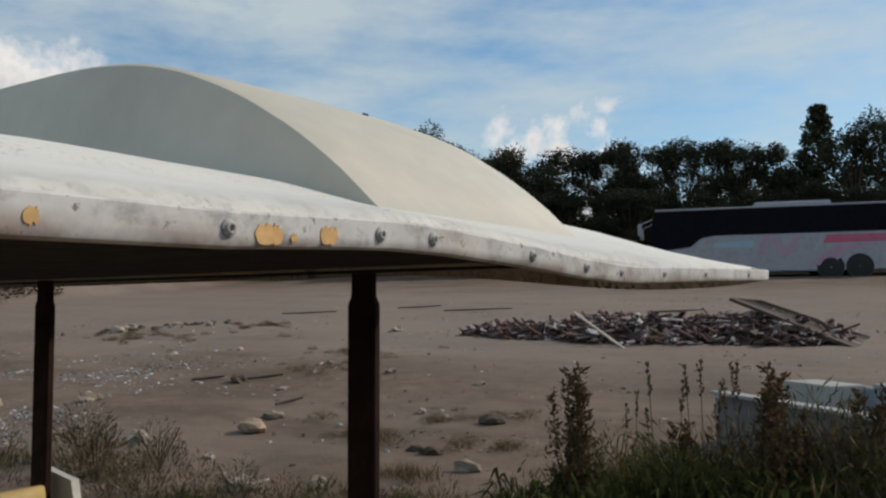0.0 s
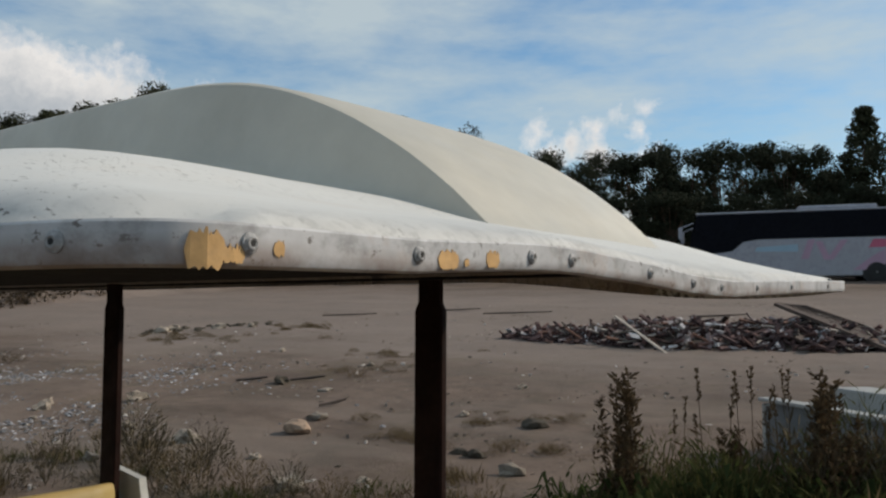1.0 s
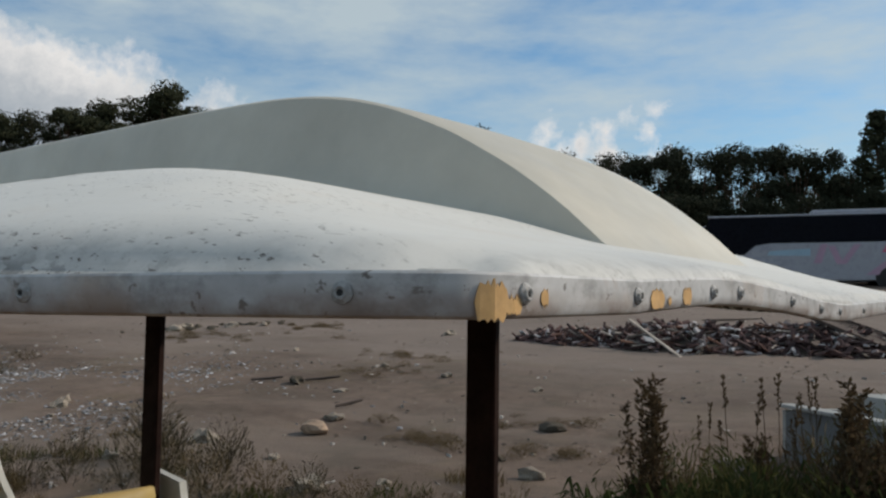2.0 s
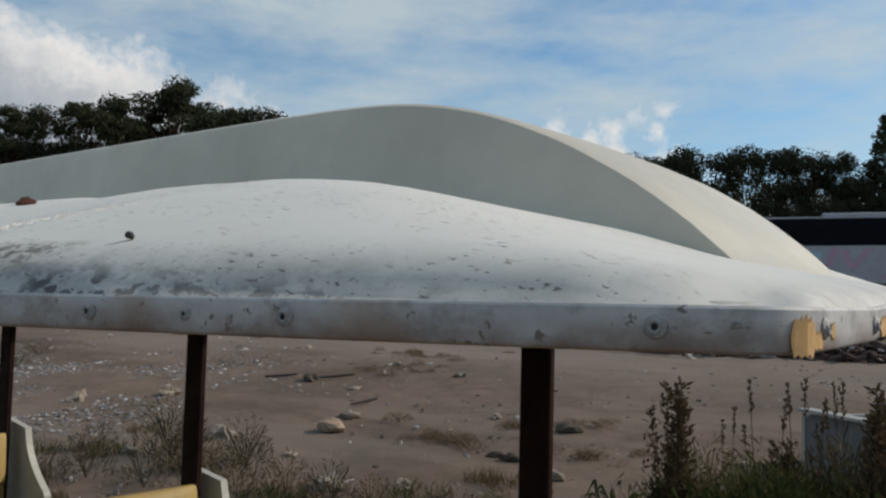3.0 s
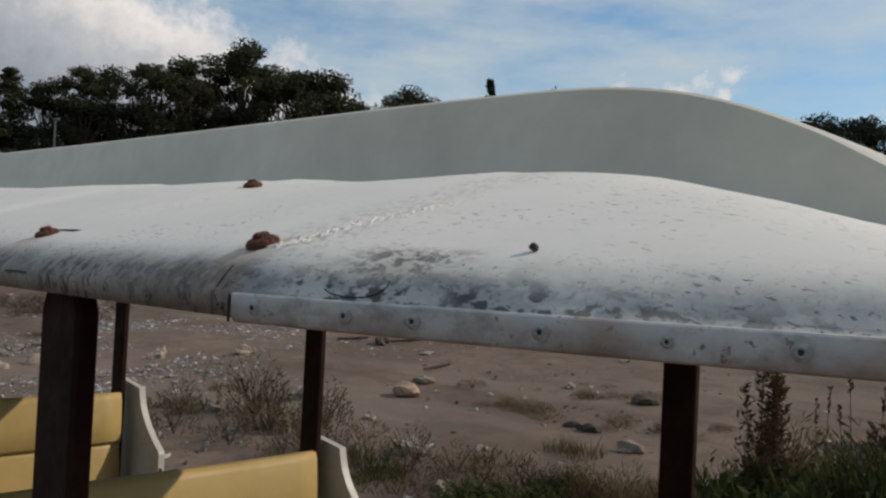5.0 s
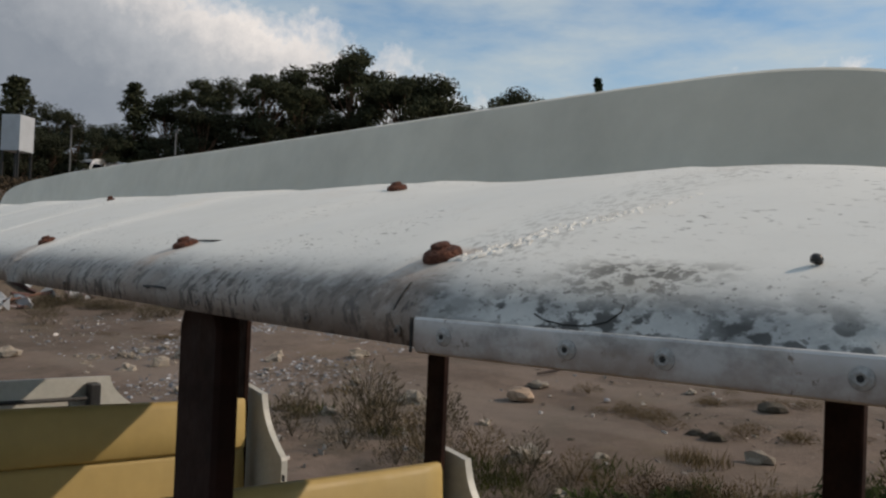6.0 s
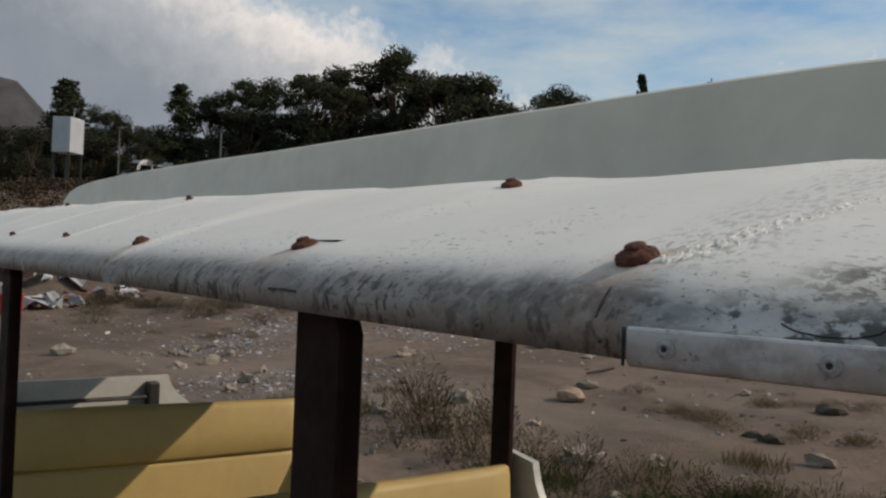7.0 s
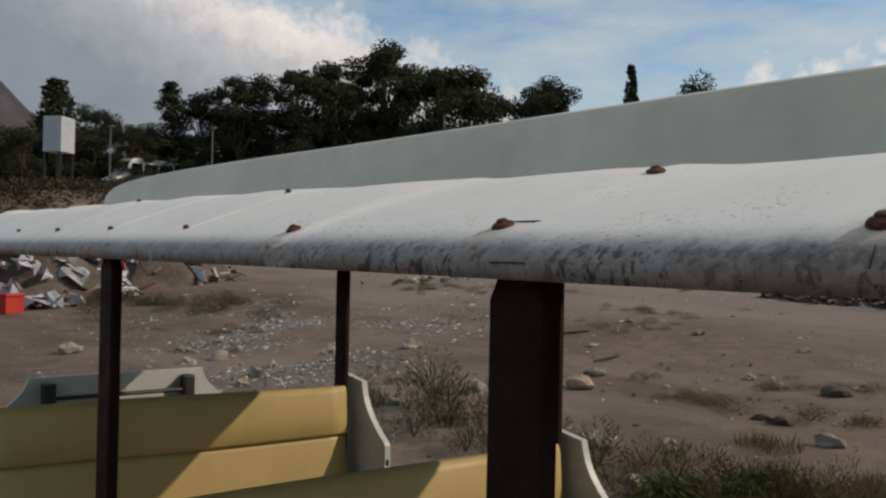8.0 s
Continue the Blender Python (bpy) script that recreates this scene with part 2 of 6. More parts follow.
M_OCHRE = simple("bare ochre primer", (0.56, 0.34, 0.14), 0.8, vary=0.22, scale=60, fine=200, bump=0.04)
M_RUST = simple("rusted steel", (0.16, 0.055, 0.03), 0.85, 0.2, vary=0.5, scale=60, fine=250, bump=0.6, bump_scale=300, per_object=0.3)
M_BOLT = simple("painted rivet", (0.36, 0.36, 0.35), 0.5, 0.1, vary=0.35, scale=120, fine=400, bump=0.3, bump_scale=500)
M_HOLE = simple("dark socket", (0.02, 0.02, 0.02), 0.8, bump=0)
M_POST = simple("dark brown stained timber", (0.024, 0.010, 0.007), 0.7, vary=0.5, scale=6, fine=60, bump=0.12, bump_scale=50, spec=0.12)
# near black: the shade under the roof is put into this colour
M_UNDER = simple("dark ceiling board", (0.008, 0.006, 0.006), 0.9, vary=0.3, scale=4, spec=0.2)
M_YELLOW = simple("yellow fibreglass", (0.40, 0.29, 0.105), 0.6, vary=0.10, scale=3, fine=20, bump=0.05, bump_scale=15)
M_PANEL = simple("off-white gelcoat panel", (0.45, 0.45, 0.41), 0.5, vary=0.14, scale=5, fine=40, bump=0.08, bump_scale=30)
M_BLACK = simple("black painted steel", (0.018, 0.018, 0.018), 0.5, vary=0.3, scale=20, bump=0.15)
M_CHASSIS = simple("grey chassis steel", (0.10, 0.10, 0.10), 0.6, 0.3, vary=0.3, scale=6)
M_TYRE = simple("tyre rubber", (0.025, 0.025, 0.025), 0.85, vary=0.3, scale=12)
M_RIM = simple("wheel alloy", (0.45, 0.45, 0.46), 0.35, 0.8, vary=0.2, scale=12)

# stony dirt yard: tan dust, darker damp tracks, pale grit
M_GROUND, nt, noi, ramp, mix, col, bs = material("stony dirt", (0.158, 0.117, 0.093), 0.95, vary=0.38, scale=0.35, fine=3.2, bump=0.9, bump_scale=26.0, spec=0.15)
grit = ramp(noi(9.0, 6, 0.75), [(0.64, (0.0,) * 3), (0.72, (1.0,) * 3)])
patch = ramp(noi(0.22, 4, 0.6), [(0.40, (0.15,) * 3), (0.62, (1.0,) * 3)])
col = mix("MIX", nmath(nt, "MULTIPLY", nmath(nt, "MULTIPLY", grit, patch), 0.65), col, (0.32, 0.29, 0.25))
dark = ramp(noi(0.9, 7, 0.7), [(0.52, (0.0,) * 3), (0.68, (1.0,) * 3)])
col = mix("MIX", nmath(nt, "MULTIPLY", dark, 0.7), col, (0.075, 0.063, 0.047))
crumbs = ramp(noi(4.0, 8, 0.8), [(0.36, (1.0,) * 3), (0.47, (0.0,) * 3)])
col = mix("MIX", nmath(nt, "MULTIPLY", crumbs, 0.5), col, (0.07, 0.055, 0.043))
straw = nmath(nt, "MULTIPLY", ramp(noi(0.55, 5, 0.65), [(0.55, (0.0,) * 3), (0.66, (1.0,) * 3)]), ramp(noi(30.0, 4, 0.7), [(0.4, (0.2,) * 3), (0.6, (1.0,) * 3)]))
col = mix("MIX", nmath(nt, "MULTIPLY", straw, 0.5), col, (0.115, 0.092, 0.048))
lanes = stretched((0.10, 0.42, 1.0), 4, 0.6)
col = mix("MIX", nmath(nt, "MULTIPLY", ramp(lanes, [(0.50, (0.0,) * 3), (0.62, (1.0,) * 3)]), 0.45), col, (0.21, 0.170, 0.142))
col = mix("MIX", nmath(nt, "MULTIPLY", ramp(lanes, [(0.34, (1.0,) * 3), (0.44, (0.0,) * 3)]), 0.45), col, (0.10, 0.082, 0.062))
# pale rolled track across the far side of the yard
gs = nt.nodes.new("ShaderNodeSeparateXYZ")
nt.links.new(nt.nodes["Texture Coordinate"].outputs["Object"], gs.inputs[0])
wob = nmath(nt, "MULTIPLY", nmath(nt, "SUBTRACT", noi(0.25, 4, 0.6), 0.5), 9.0)
track = ramp(nmath(nt, "MULTIPLY", nmath(nt, "ADD", gs.outputs[1], wob), 0.02), [(0.24, (0.0,) * 3), (0.34, (1.0,) * 3), (0.62, (1.0,) * 3), (0.8, (0.0,) * 3)])
col = mix("MIX", nmath(nt, "MULTIPLY", track, 0.55), col, (0.25, 0.208, 0.182))
nt.links.new(col, bs.inputs["Base Color"])

M_STONE = simple("pale limestone", (0.42, 0.36, 0.29), 0.9, vary=0.35, scale=7, fine=45, bump=0.6, bump_scale=40, per_object=0.35, spec=0.2)
M_BRICK = simple("pale orange block", (0.40, 0.29, 0.21), 0.9, vary=0.35, scale=9, fine=60, bump=0.5, spec=0.2)
M_DARKSTONE = simple("dark wet stone", (0.10, 0.085, 0.065), 0.9, vary=0.4, scale=9, bump=0.5, spec=0.2)
M_GRAVEL = simple("grey-white gravel", (0.40, 0.39, 0.38), 0.9, vary=0.45, scale=2.0, fine=25, bump=0.5, spec=0.2)
M_WOOD_PALE = simple("weathered pale timber", (0.48, 0.42, 0.36), 0.8, vary=0.4, scale=3, fine=40, per_object=0.6)
M_WOOD_DARK = simple("dark rotten timber", (0.085, 0.060, 0.048), 0.85, vary=0.4, scale=3, fine=40, per_object=0.5)
M_WOOD_RED = simple("reddish scrap timber", (0.19, 0.09, 0.06), 0.85, vary=0.4, scale=3, fine=40, per_object=0.4)
M_SHEET = simple("torn pale sheet", (0.50, 0.53, 0.56), 0.7, vary=0.3, scale=3, fine=30, per_object=0.5)
M_EARTH = simple("dark spoil earth", (0.13, 0.105, 0.085), 0.95, vary=0.5, scale=1.2, fine=9, bump=0.8, bump_scale=9, spec=0.15)
M_RED = simple("red plastic", (0.45, 0.03, 0.02), 0.4, vary=0.2, scale=3)
M_BARK = simple("pine bark", (0.10, 0.065, 0.045), 0.9, vary=0.5, scale=3, fine=20, bump=0.8, bump_scale=12, spec=0.2)


def leaf_material(name, base, tip, thin=0.0):
    m = bpy.data.materials.new(name)
    m.use_nodes = True
    nt = m.node_tree
    b = nt.nodes["Principled BSDF"]
    b.inputs["Roughness"].default_value = 0.9
    b.inputs["Specular IOR Level"].default_value = 0.06
    g = nt.nodes.new("ShaderNodeNewGeometry")
    r = nt.nodes.new("ShaderNodeValToRGB")
    r.color_ramp.elements[0].color, r.color_ramp.elements[1].color = (*base, 1), (*tip, 1)
    nt.links.new(g.outputs["Random Per Island"], r.inputs[0])
    nt.links.new(r.outputs[0], b.inputs["Base Color"])
    if thin:
        tr = nt.nodes.new("ShaderNodeBsdfTranslucent")
        nt.links.new(r.outputs[0], tr.inputs["Color"])
        mx = nt.nodes.new("ShaderNodeMixShader")
        mx.inputs[0].default_value = thin
        nt.links.new(b.outputs[0], mx.inputs[1])
        nt.links.new(tr.outputs[0], mx.inputs[2])
        nt.links.new(mx.outputs[0], nt.nodes["Material Output"].inputs["Surface"])
    return m


M_PINE = leaf_material("pine needles", (0.030, 0.036, 0.021), (0.052, 0.056, 0.031))
M_BROAD = leaf_material("dark broad leaves", (0.028, 0.033, 0.021), (0.046, 0.050, 0.031))
M_CYP = leaf_material("cypress needles", (0.016, 0.026, 0.014), (0.034, 0.046, 0.022))
M_WEED = leaf_material("weed leaves", (0.036, 0.044, 0.016), (0.095, 0.092, 0.036), 0.4)
M_DOCK = leaf_material("dark dock leaves", (0.026, 0.040, 0.014), (0.068, 0.082, 0.028), 0.4)
M_DRY = leaf_material("dry stalks", (0.085, 0.062, 0.035), (0.165, 0.122, 0.065), 0.35)
M_SEED = leaf_material("dark seed heads", (0.048, 0.033, 0.020), (0.105, 0.074, 0.042), 0.3)
M_BRUSH = leaf_material("brown brush", (0.070, 0.058, 0.040), (0.125, 0.102, 0.066))


# ---- mesh helpers ----
def obj(name, bm, mat, smooth=False):
    me = bpy.data.meshes.new(name)
    bm.to_mesh(me)
    bm.free()
    me.materials.append(mat)
    if smooth:
        me.shade_smooth()
    return new(name, me)


def part(name, bm, mat, parent, label="", smooth=False):
    ob = obj(name, bm, mat, smooth)
    ob.parent = parent
    if label:
        tagged(ob, label)
    return ob


def shared(name, me, parent, m, label=""):
    ob = new(name, me)
    ob.parent = parent
    ob.matrix_local = m
    if label:
        tagged(ob, label)
    return ob


def mesh_of(name, bm, mat, smooth=False):
    me = bpy.data.meshes.new(name)
    bm.to_mesh(me)
    bm.free()
    me.materials.append(mat)
    if smooth:
        me.shade_smooth()
    return me


def box(bm, x0, x1, y0, y1, z0, z1, bevel=0.0):
    r = bmesh.ops.create_cube(bm, size=1.0)
    vs = r["verts"]
    for v in vs:
        v.co = Vector((x0 + (v.co.x + 0.5) * (x1 - x0), y0 + (v.co.y + 0.5) * (y1 - y0), z0 + (v.co.z + 0.5) * (z1 - z0)))
    if bevel:
        es = list({e for v in vs for e in v.link_edges})
        bmesh.ops.bevel(bm, geom=es, offset=bevel, segments=2, affect="EDGES", profile=0.6)


def boxed(*a, bevel=0.0):
    bm = bmesh.new()
    box(bm, *a, bevel=bevel)
    return bm


def rod(bm, p, q, r0, r1, seg=8):
    p, q = Vector(p), Vector(q)
    d = q - p
    m = Matrix.Translation((p + q) / 2) @ d.to_track_quat("Z", "Y").to_matrix().to_4x4()
    bmesh.ops.create_cone(bm, cap_ends=True, segments=seg, radius1=r0, radius2=r1, depth=d.length, matrix=m)


def extruded(outline, thick, axis):
    """A flat plate: outline in two coordinates, extruded along the third."""
    bm = bmesh.new()

    def place(a, b, t):
        return {"x": (t, a, b), "y": (a, t, b), "z": (a, b, t)}[axis]
    lo = [bm.verts.new(place(a, b, thick[0])) for a, b in outline]
    hi = [bm.verts.new(place(a, b, thick[1])) for a, b in outline]
    bm.faces.new(lo)
    bm.faces.new(hi[::-1])
    for i in range(len(lo)):
        j = (i + 1) % len(lo)
        bm.faces.new((lo[i], hi[i], hi[j], lo[j]))
    bmesh.ops.recalc_face_normals(bm, faces=bm.faces[:])
    return bm


def lathe(profile, seg=14):
    bm = bmesh.new()
    rings = []
    for r, z in profile:
        rings.append([bm.verts.new((r * math.cos(2 * math.pi * i / seg), r * math.sin(2 * math.pi * i / seg), z)) for i in range(seg)])
    for a, b in zip(rings, rings[1:]):
        for i in range(seg):
            j = (i + 1) % seg
            bm.faces.new((a[i], a[j], b[j], b[i]))
    bm.faces.new(rings[0][::-1])
    bm.faces.new(rings[-1])
    return bm


def lump(seed, sx, sy, sz, rough=0.25, sub=2):
    bm = bmesh.new()
    bmesh.ops.create_icosphere(bm, subdivisions=sub, radius=1.0)
    for v in bm.verts:
        k = 1 + rough * (noise.noise(v.co * 1.3 + Vector((seed * 7.1, seed * 3.3, 0))) * 1.6 + 0.5 * noise.noise(v.co * 3.1 + Vector((seed, 0, seed))))
        v.co = Vector((v.co.x * sx * k, v.co.y * sy * k, v.co.z * sz * k))
        v.co.z = max(v.co.z, -sz * 0.45)
    return bm


def height(x, y):
    """Yard rising gently away from the wagon, with an embankment at its far end."""
    z = -0.01455 * x + 0.0786 * y - 0.169
    z = 0.12 * np.log1p(np.exp(np.clip(z / 0.12, -40, 40))) * (1 - np.clip((np.hypot(x, y) - 90) / 400, 0, 1))
    t = np.clip((-x - 35.5) / 7.0, 0, 1)
    f = np.clip((44 - y) / 14, 0, 1)
    bank = (t * t * (3 - 2 * t)) * (f * f * (3 - 2 * f)) * 3.3
    return z + bank


def ground_z(x, y):
    return float(height(np.array(x, float), np.array(y, float)))


# ---- ground ----
ax = np.concatenate([-np.geomspace(2500, 62, 10), np.linspace(-60, 24, 190), np.geomspace(30, 2500, 9)])
ay = np.concatenate([-np.geomspace(2500, 14, 9), np.linspace(-10, 72, 190), np.geomspace(78, 2500, 9)])
gx, gy = np.meshgrid(ax, ay, indexing="ij")
gz = height(gx, gy)
ripple = np.array([noise.noise(Vector((x * 0.5, y * 0.5, 3))) * 0.05 + noise.noise(Vector((x * 1.7, y * 1.7, 8))) * 0.025 for x, y in zip(gx.ravel(), gy.ravel())]).reshape(gx.shape)
gz = gz + ripple * np.clip((np.hypot(gx + 2, gy - 1) - 3.5) / 3, 0, 1)
nx_, ny_ = gx.shape
me = bpy.data.meshes.new("ground")
idx = np.arange(nx_ * ny_).reshape(nx_, ny_)
quads = np.stack([idx[:-1, :-1], idx[1:, :-1], idx[1:, 1:], idx[:-1, 1:]], -1).reshape(-1, 4)
me.from_pydata(np.stack([gx, gy, gz], -1).reshape(-1, 3).tolist(), [], quads.tolist())
me.materials.append(M_GROUND)
me.shade_smooth()
tagged(new("ground", me), "bare stony dirt yard rising gently towards the trees", "ground", kind="structure")

# distant hills closing the horizon
bm = bmesh.new()
ring = []
for i in range(241):
    b = radians(i * 1.5)
    deg = i * 1.5
    h = 60 + 50 * noise.noise(Vector((deg * 0.07, 2, 0))) + 30 * noise.noise(Vector((deg * 0.2, 5, 0))) + 14 * noise.noise(Vector((deg * 0.8, 9, 0)))
    h += 320 * math.exp(-((deg - 75) / 7.0) ** 2)
    ring.append((b, max(20, h)))
rows = []
for k in range(7):
    f = k / 6
    rows.append([bm.verts.new((-(1500 + 700 * f) * math.sin(b), (1500 + 700 * f) * math.cos(b), -10 + (h + 10) * math.sin(f * math.pi / 2) * (1 + 0.12 * noise.noise(Vector((b * 30, f * 6, 1)))))) for b, h in ring[:-1]])
for a, c in zip(rows, rows[1:]):
    for i in range(240):
        j = (i + 1) % 240
        bm.faces.new((a[i], a[j], c[j], c[i]))
M_HILL = simple("hazy hillside scrub", (0.07, 0.068, 0.072), 0.95, vary=0.45, scale=0.006, fine=0.05, bump=0, spec=0.1)
tagged(obj("backdrop", bm, M_HILL, True), "hazy blue-grey hills along the horizon", "hills", kind="structure")

# ---- tourist train wagon ----
wagon = new("tourist_train_wagon")
wagon.matrix_world = pose(-0.288, 1.026, 0, 0, 0, 174)
tagged(wagon, "open tourist train wagon with white fibreglass roof and yellow benches", "train wagon")

LEN = 5.85
# rounded front corner between the front edge and the flaring side
BEND = [(0.07 * f * f, 0.835 * (1 - f) ** 2 + 2 * 0.880 * f * (1 - f) + 0.9005 * f * f) for f in (0, 0.125, 0.25, 0.375, 0.5, 0.625, 0.75, 0.875, 1)]
T_E = ([p[0] for p in BEND] + [0.215, 0.356, 0.604, 1.0, 5.3, 5.6, 5.75, 5.85], [p[1] for p in BEND] + [0.943, 0.985, 1.043, 1.042, 1.045, 1.03, 0.99, 0.90])
T_F = ([0, 0.03, 0.3, 0.604, 1.0, 5.3, 5.6, 5.75, 5.85], [0.76, 0.79, 0.90, 1.0, 1.03, 1.04, 1.03, 0.99, 0.90])
T_P = ([0, 0.006, 0.016, 0.04, 0.06, 0.08, 0.12, 0.2, 0.3, 0.36, 0.45, 0.51, 0.56, 0.62, 0.7, 0.8, 1.1], [2.147, 2.156, 2.166, 2.179, 2.186, 2.193, 2.207, 2.231, 2.259, 2.275, 2.292, 2.300, 2.303, 2.298, 2.286, 2.279, 2.279])
T_FR = ([0, 0.006, 0.02, 0.05, 0.15, 0.243, 0.36, 0.44, 0.53, 0.65, 0.8, 1.0, 6.0], [2.147, 2.155, 2.161, 2.169, 2.190, 2.211, 2.246, 2.264, 2.286, 2.307, 2.319, 2.329, 2.378])


def front_u(v):
    """The front edge runs at a slight skew across the wagon."""
    return 0.034 - 0.0876 * v


def skew_u(U, v):
    return U + front_u(v) * math.exp(-max(0.0, U) / 0.3)


T_DV = ([-0.79, -0.4, 0.02, 0.16, 0.3, 0.45, 0.53, 0.68, 0.85], [0.016, 0.006, -0.006, -0.003, 0.004, 0.009, 0.009, 0.002, 0.0])


def wave(u, v):
    """The front edge rises and dips a little, and the far side sits higher."""
    k, s = min(1, max(0, (u - 0.35) / 0.9)), min(1, max(0, (-v - 0.36) / 0.45))
    lift = 0.055 * k * k * (3 - 2 * k) * s * s * (3 - 2 * s)
    sink = 0.0
    if v > 0.7:
        d = max(0.0, float(np.interp(u, *T_E)) - v)
        sink = float(np.interp(u, (-0.05, 0.2, 0.5, 0.8, 1.3, 2.0), (0.0, 0.0017, 0.0029, 0.0028, 0.0013, 0.0))) * math.exp(-d / 0.03)
    return float(np.interp(v, *T_DV)) * math.exp(-max(0, u - front_u(v)) / 0.09) + lift - sink


def roof_z(u, v):
    w = float(np.interp(u, *T_E)) if v > 0 else float(np.interp(u, *T_F))
    a = float(np.interp(max(0, w - abs(v)), *T_P)) + 0.022 * max(0, u - 1) * min(1, (w - abs(v)) / 0.4)
    run = u - front_u(v) * math.exp(-max(0.0, u) / 0.3)
    b = float(np.interp(max(0, run - max(0.0, -0.109 * v) * math.exp(-max(0.0, u) / 0.3)), *T_FR))
    c = float(np.interp(max(0, LEN - u), *T_P)) + 0.05 * min(1, (LEN - u) / 0.5)
    k = 0.010
    return -k * math.log(math.exp(-(a - 2.1) / k) + math.exp(-(b - 2.1) / k) + math.exp(-(c - 2.1) / k)) + 2.1


Q = [0, 0.004, 0.01, 0.018, 0.028, 0.042, 0.06, 0.08, 0.11, 0.15, 0.2, 0.26, 0.32, 0.38, 0.44, 0.5, 0.55, 0.6, 0.66, 0.72, 0.8, 0.9, 1.0]
US = [p[0] for p in BEND] + [0.085] + list(np.arange(0.1, 1.3, 0.03)) + sorted(list(np.arange(1.3, 5.6, 0.08)) + [c + o for c in (1.107, 1.644, 2.19, 2.74, 3.29, 3.84, 4.39) for o in (-0.024, -0.010, 0.0, 0.010, 0.024) if c + o > 1.29]) + [5.62, 5.68, 5.73, 5.77, 5.8, 5.82, 5.835, 5.845, 5.85]


def uv_of(U, side, q):
    w = float(np.interp(U, *(T_E if side > 0 else T_F)))
    v = side * w * (1 - q)
    return skew_u(U, v), v


bm = bmesh.new()
l_rim, l_al = bm.verts.layers.float.new("rim"), bm.verts.layers.float.new("along")
cols = [(1, q) for q in Q] + [(-1, q) for q in Q[-2::-1]]
grid = []
for U in US:
    row = []
    for side, q in cols:
        u, v = uv_of(U, side, q)
        z = roof_z(u, v)
        d = float(np.interp(U, *T_E)) - v if side > 0 else float(np.interp(U, *T_F)) + v
        wob = 0.0022 * noise.noise(Vector((u * 3.1, v * 3.1, 0))) + 0.0012 * noise.noise(Vector((u * 9, v * 9, 4)))
        if U > 0.7 and d > 0.06:
            wob += 0.003 * math.sin((u - 1.13) / 0.55 * 2 * math.pi) * math.exp(-((d - 0.35) / 0.2) ** 2)
            for c in (1.107, 1.644, 2.19, 2.74, 3.29, 3.84, 4.39):
                wob += 0.0032 * math.exp(-((u - c - 0.12 * (d - 0.08)) / 0.012) ** 2) * min(1, d / 0.1)
        x = bm.verts.new((u, v, z + wave(u, v) + wob * min(1, d / 0.05) * min(1, U / 0.05)))
        x[l_rim] = max(0.0, min(d, U + 0.004 if U < 0.1 else 9))
        x[l_al] = u
        row.append(x)
    grid.append(row)
for a, b in zip(grid, grid[1:]):
    for i in range(len(cols) - 1):
        bm.faces.new((a[i], b[i], b[i + 1], a[i + 1]))
# rim loop: down the edge, in under it, up to the underside
loop = [r[0] for r in grid] + grid[-1][1:] + [r[-1] for r in grid[::-1]][1:] + grid[0][::-1][1:-1]
prev = loop
for inset, z in ((0.004, 2.1285), (0.022, 2.1285), (0.024, 2.150), (0.10, 2.170), (0.30, 2.204)):
    ringv = []
    for x in loop:
        uu = x.co.x + (min(inset, 0.12) if x.co.x < 0.11 else (-inset if x.co.x > 5.7 else 0))
        vv = x.co.y - math.copysign(min(inset, abs(x.co.y)), x.co.y)
        zz = min(z, roof_z(uu, vv) - 0.014) if inset > 0.03 else z
        n = bm.verts.new((uu, vv, zz + wave(x.co.x, x.co.y)))
        n[l_rim], n[l_al] = 0.0, x.co.x
        ringv.append(n)
    for i in range(len(loop)):
        j = (i + 1) % len(loop)
        bm.faces.new((prev[i], prev[j], ringv[j], ringv[i]))
    prev = ringv
bm.faces.new(prev)
# the shell's inner underside takes the near-black colour that stands for shade
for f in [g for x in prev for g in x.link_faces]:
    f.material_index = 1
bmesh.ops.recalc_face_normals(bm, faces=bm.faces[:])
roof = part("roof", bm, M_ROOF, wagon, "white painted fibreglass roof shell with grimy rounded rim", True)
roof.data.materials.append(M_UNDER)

# raised spine along the middle of the roof
T_H = ([0.237, 0.297, 0.370, 0.465, 0.545, 0.61, 0.68, 0.75, 0.83, 0.92, 1.1, 1.27, 1.98, 2.7, 3.3, 4.1, 4.7, 4.92, 5.05, 5.14, 5.19, 5.21, 5.22], [2.211, 2.264, 2.317, 2.372, 2.408, 2.432, 2.451, 2.464, 2.473, 2.478, 2.482, 2.484, 2.490, 2.497, 2.506, 2.512, 2.507, 2.497, 2.482, 2.462, 2.436, 2.41, 2.36])
M_SPINE = simple("ivory painted fibreglass", (0.515, 0.487, 0.41), 0.5, vary=0.14, scale=2.5, fine=18, bump=0.05, bump_scale=12)
bm = bmesh.new()
rows = []
SU = list(np.arange(0.237, 1.1, 0.025)) + list(np.arange(1.12, 4.7, 0.1)) + [4.75, 4.85, 4.93, 5.0, 5.06, 5.11, 5.15, 5.18, 5.2, 5.213, 5.22]
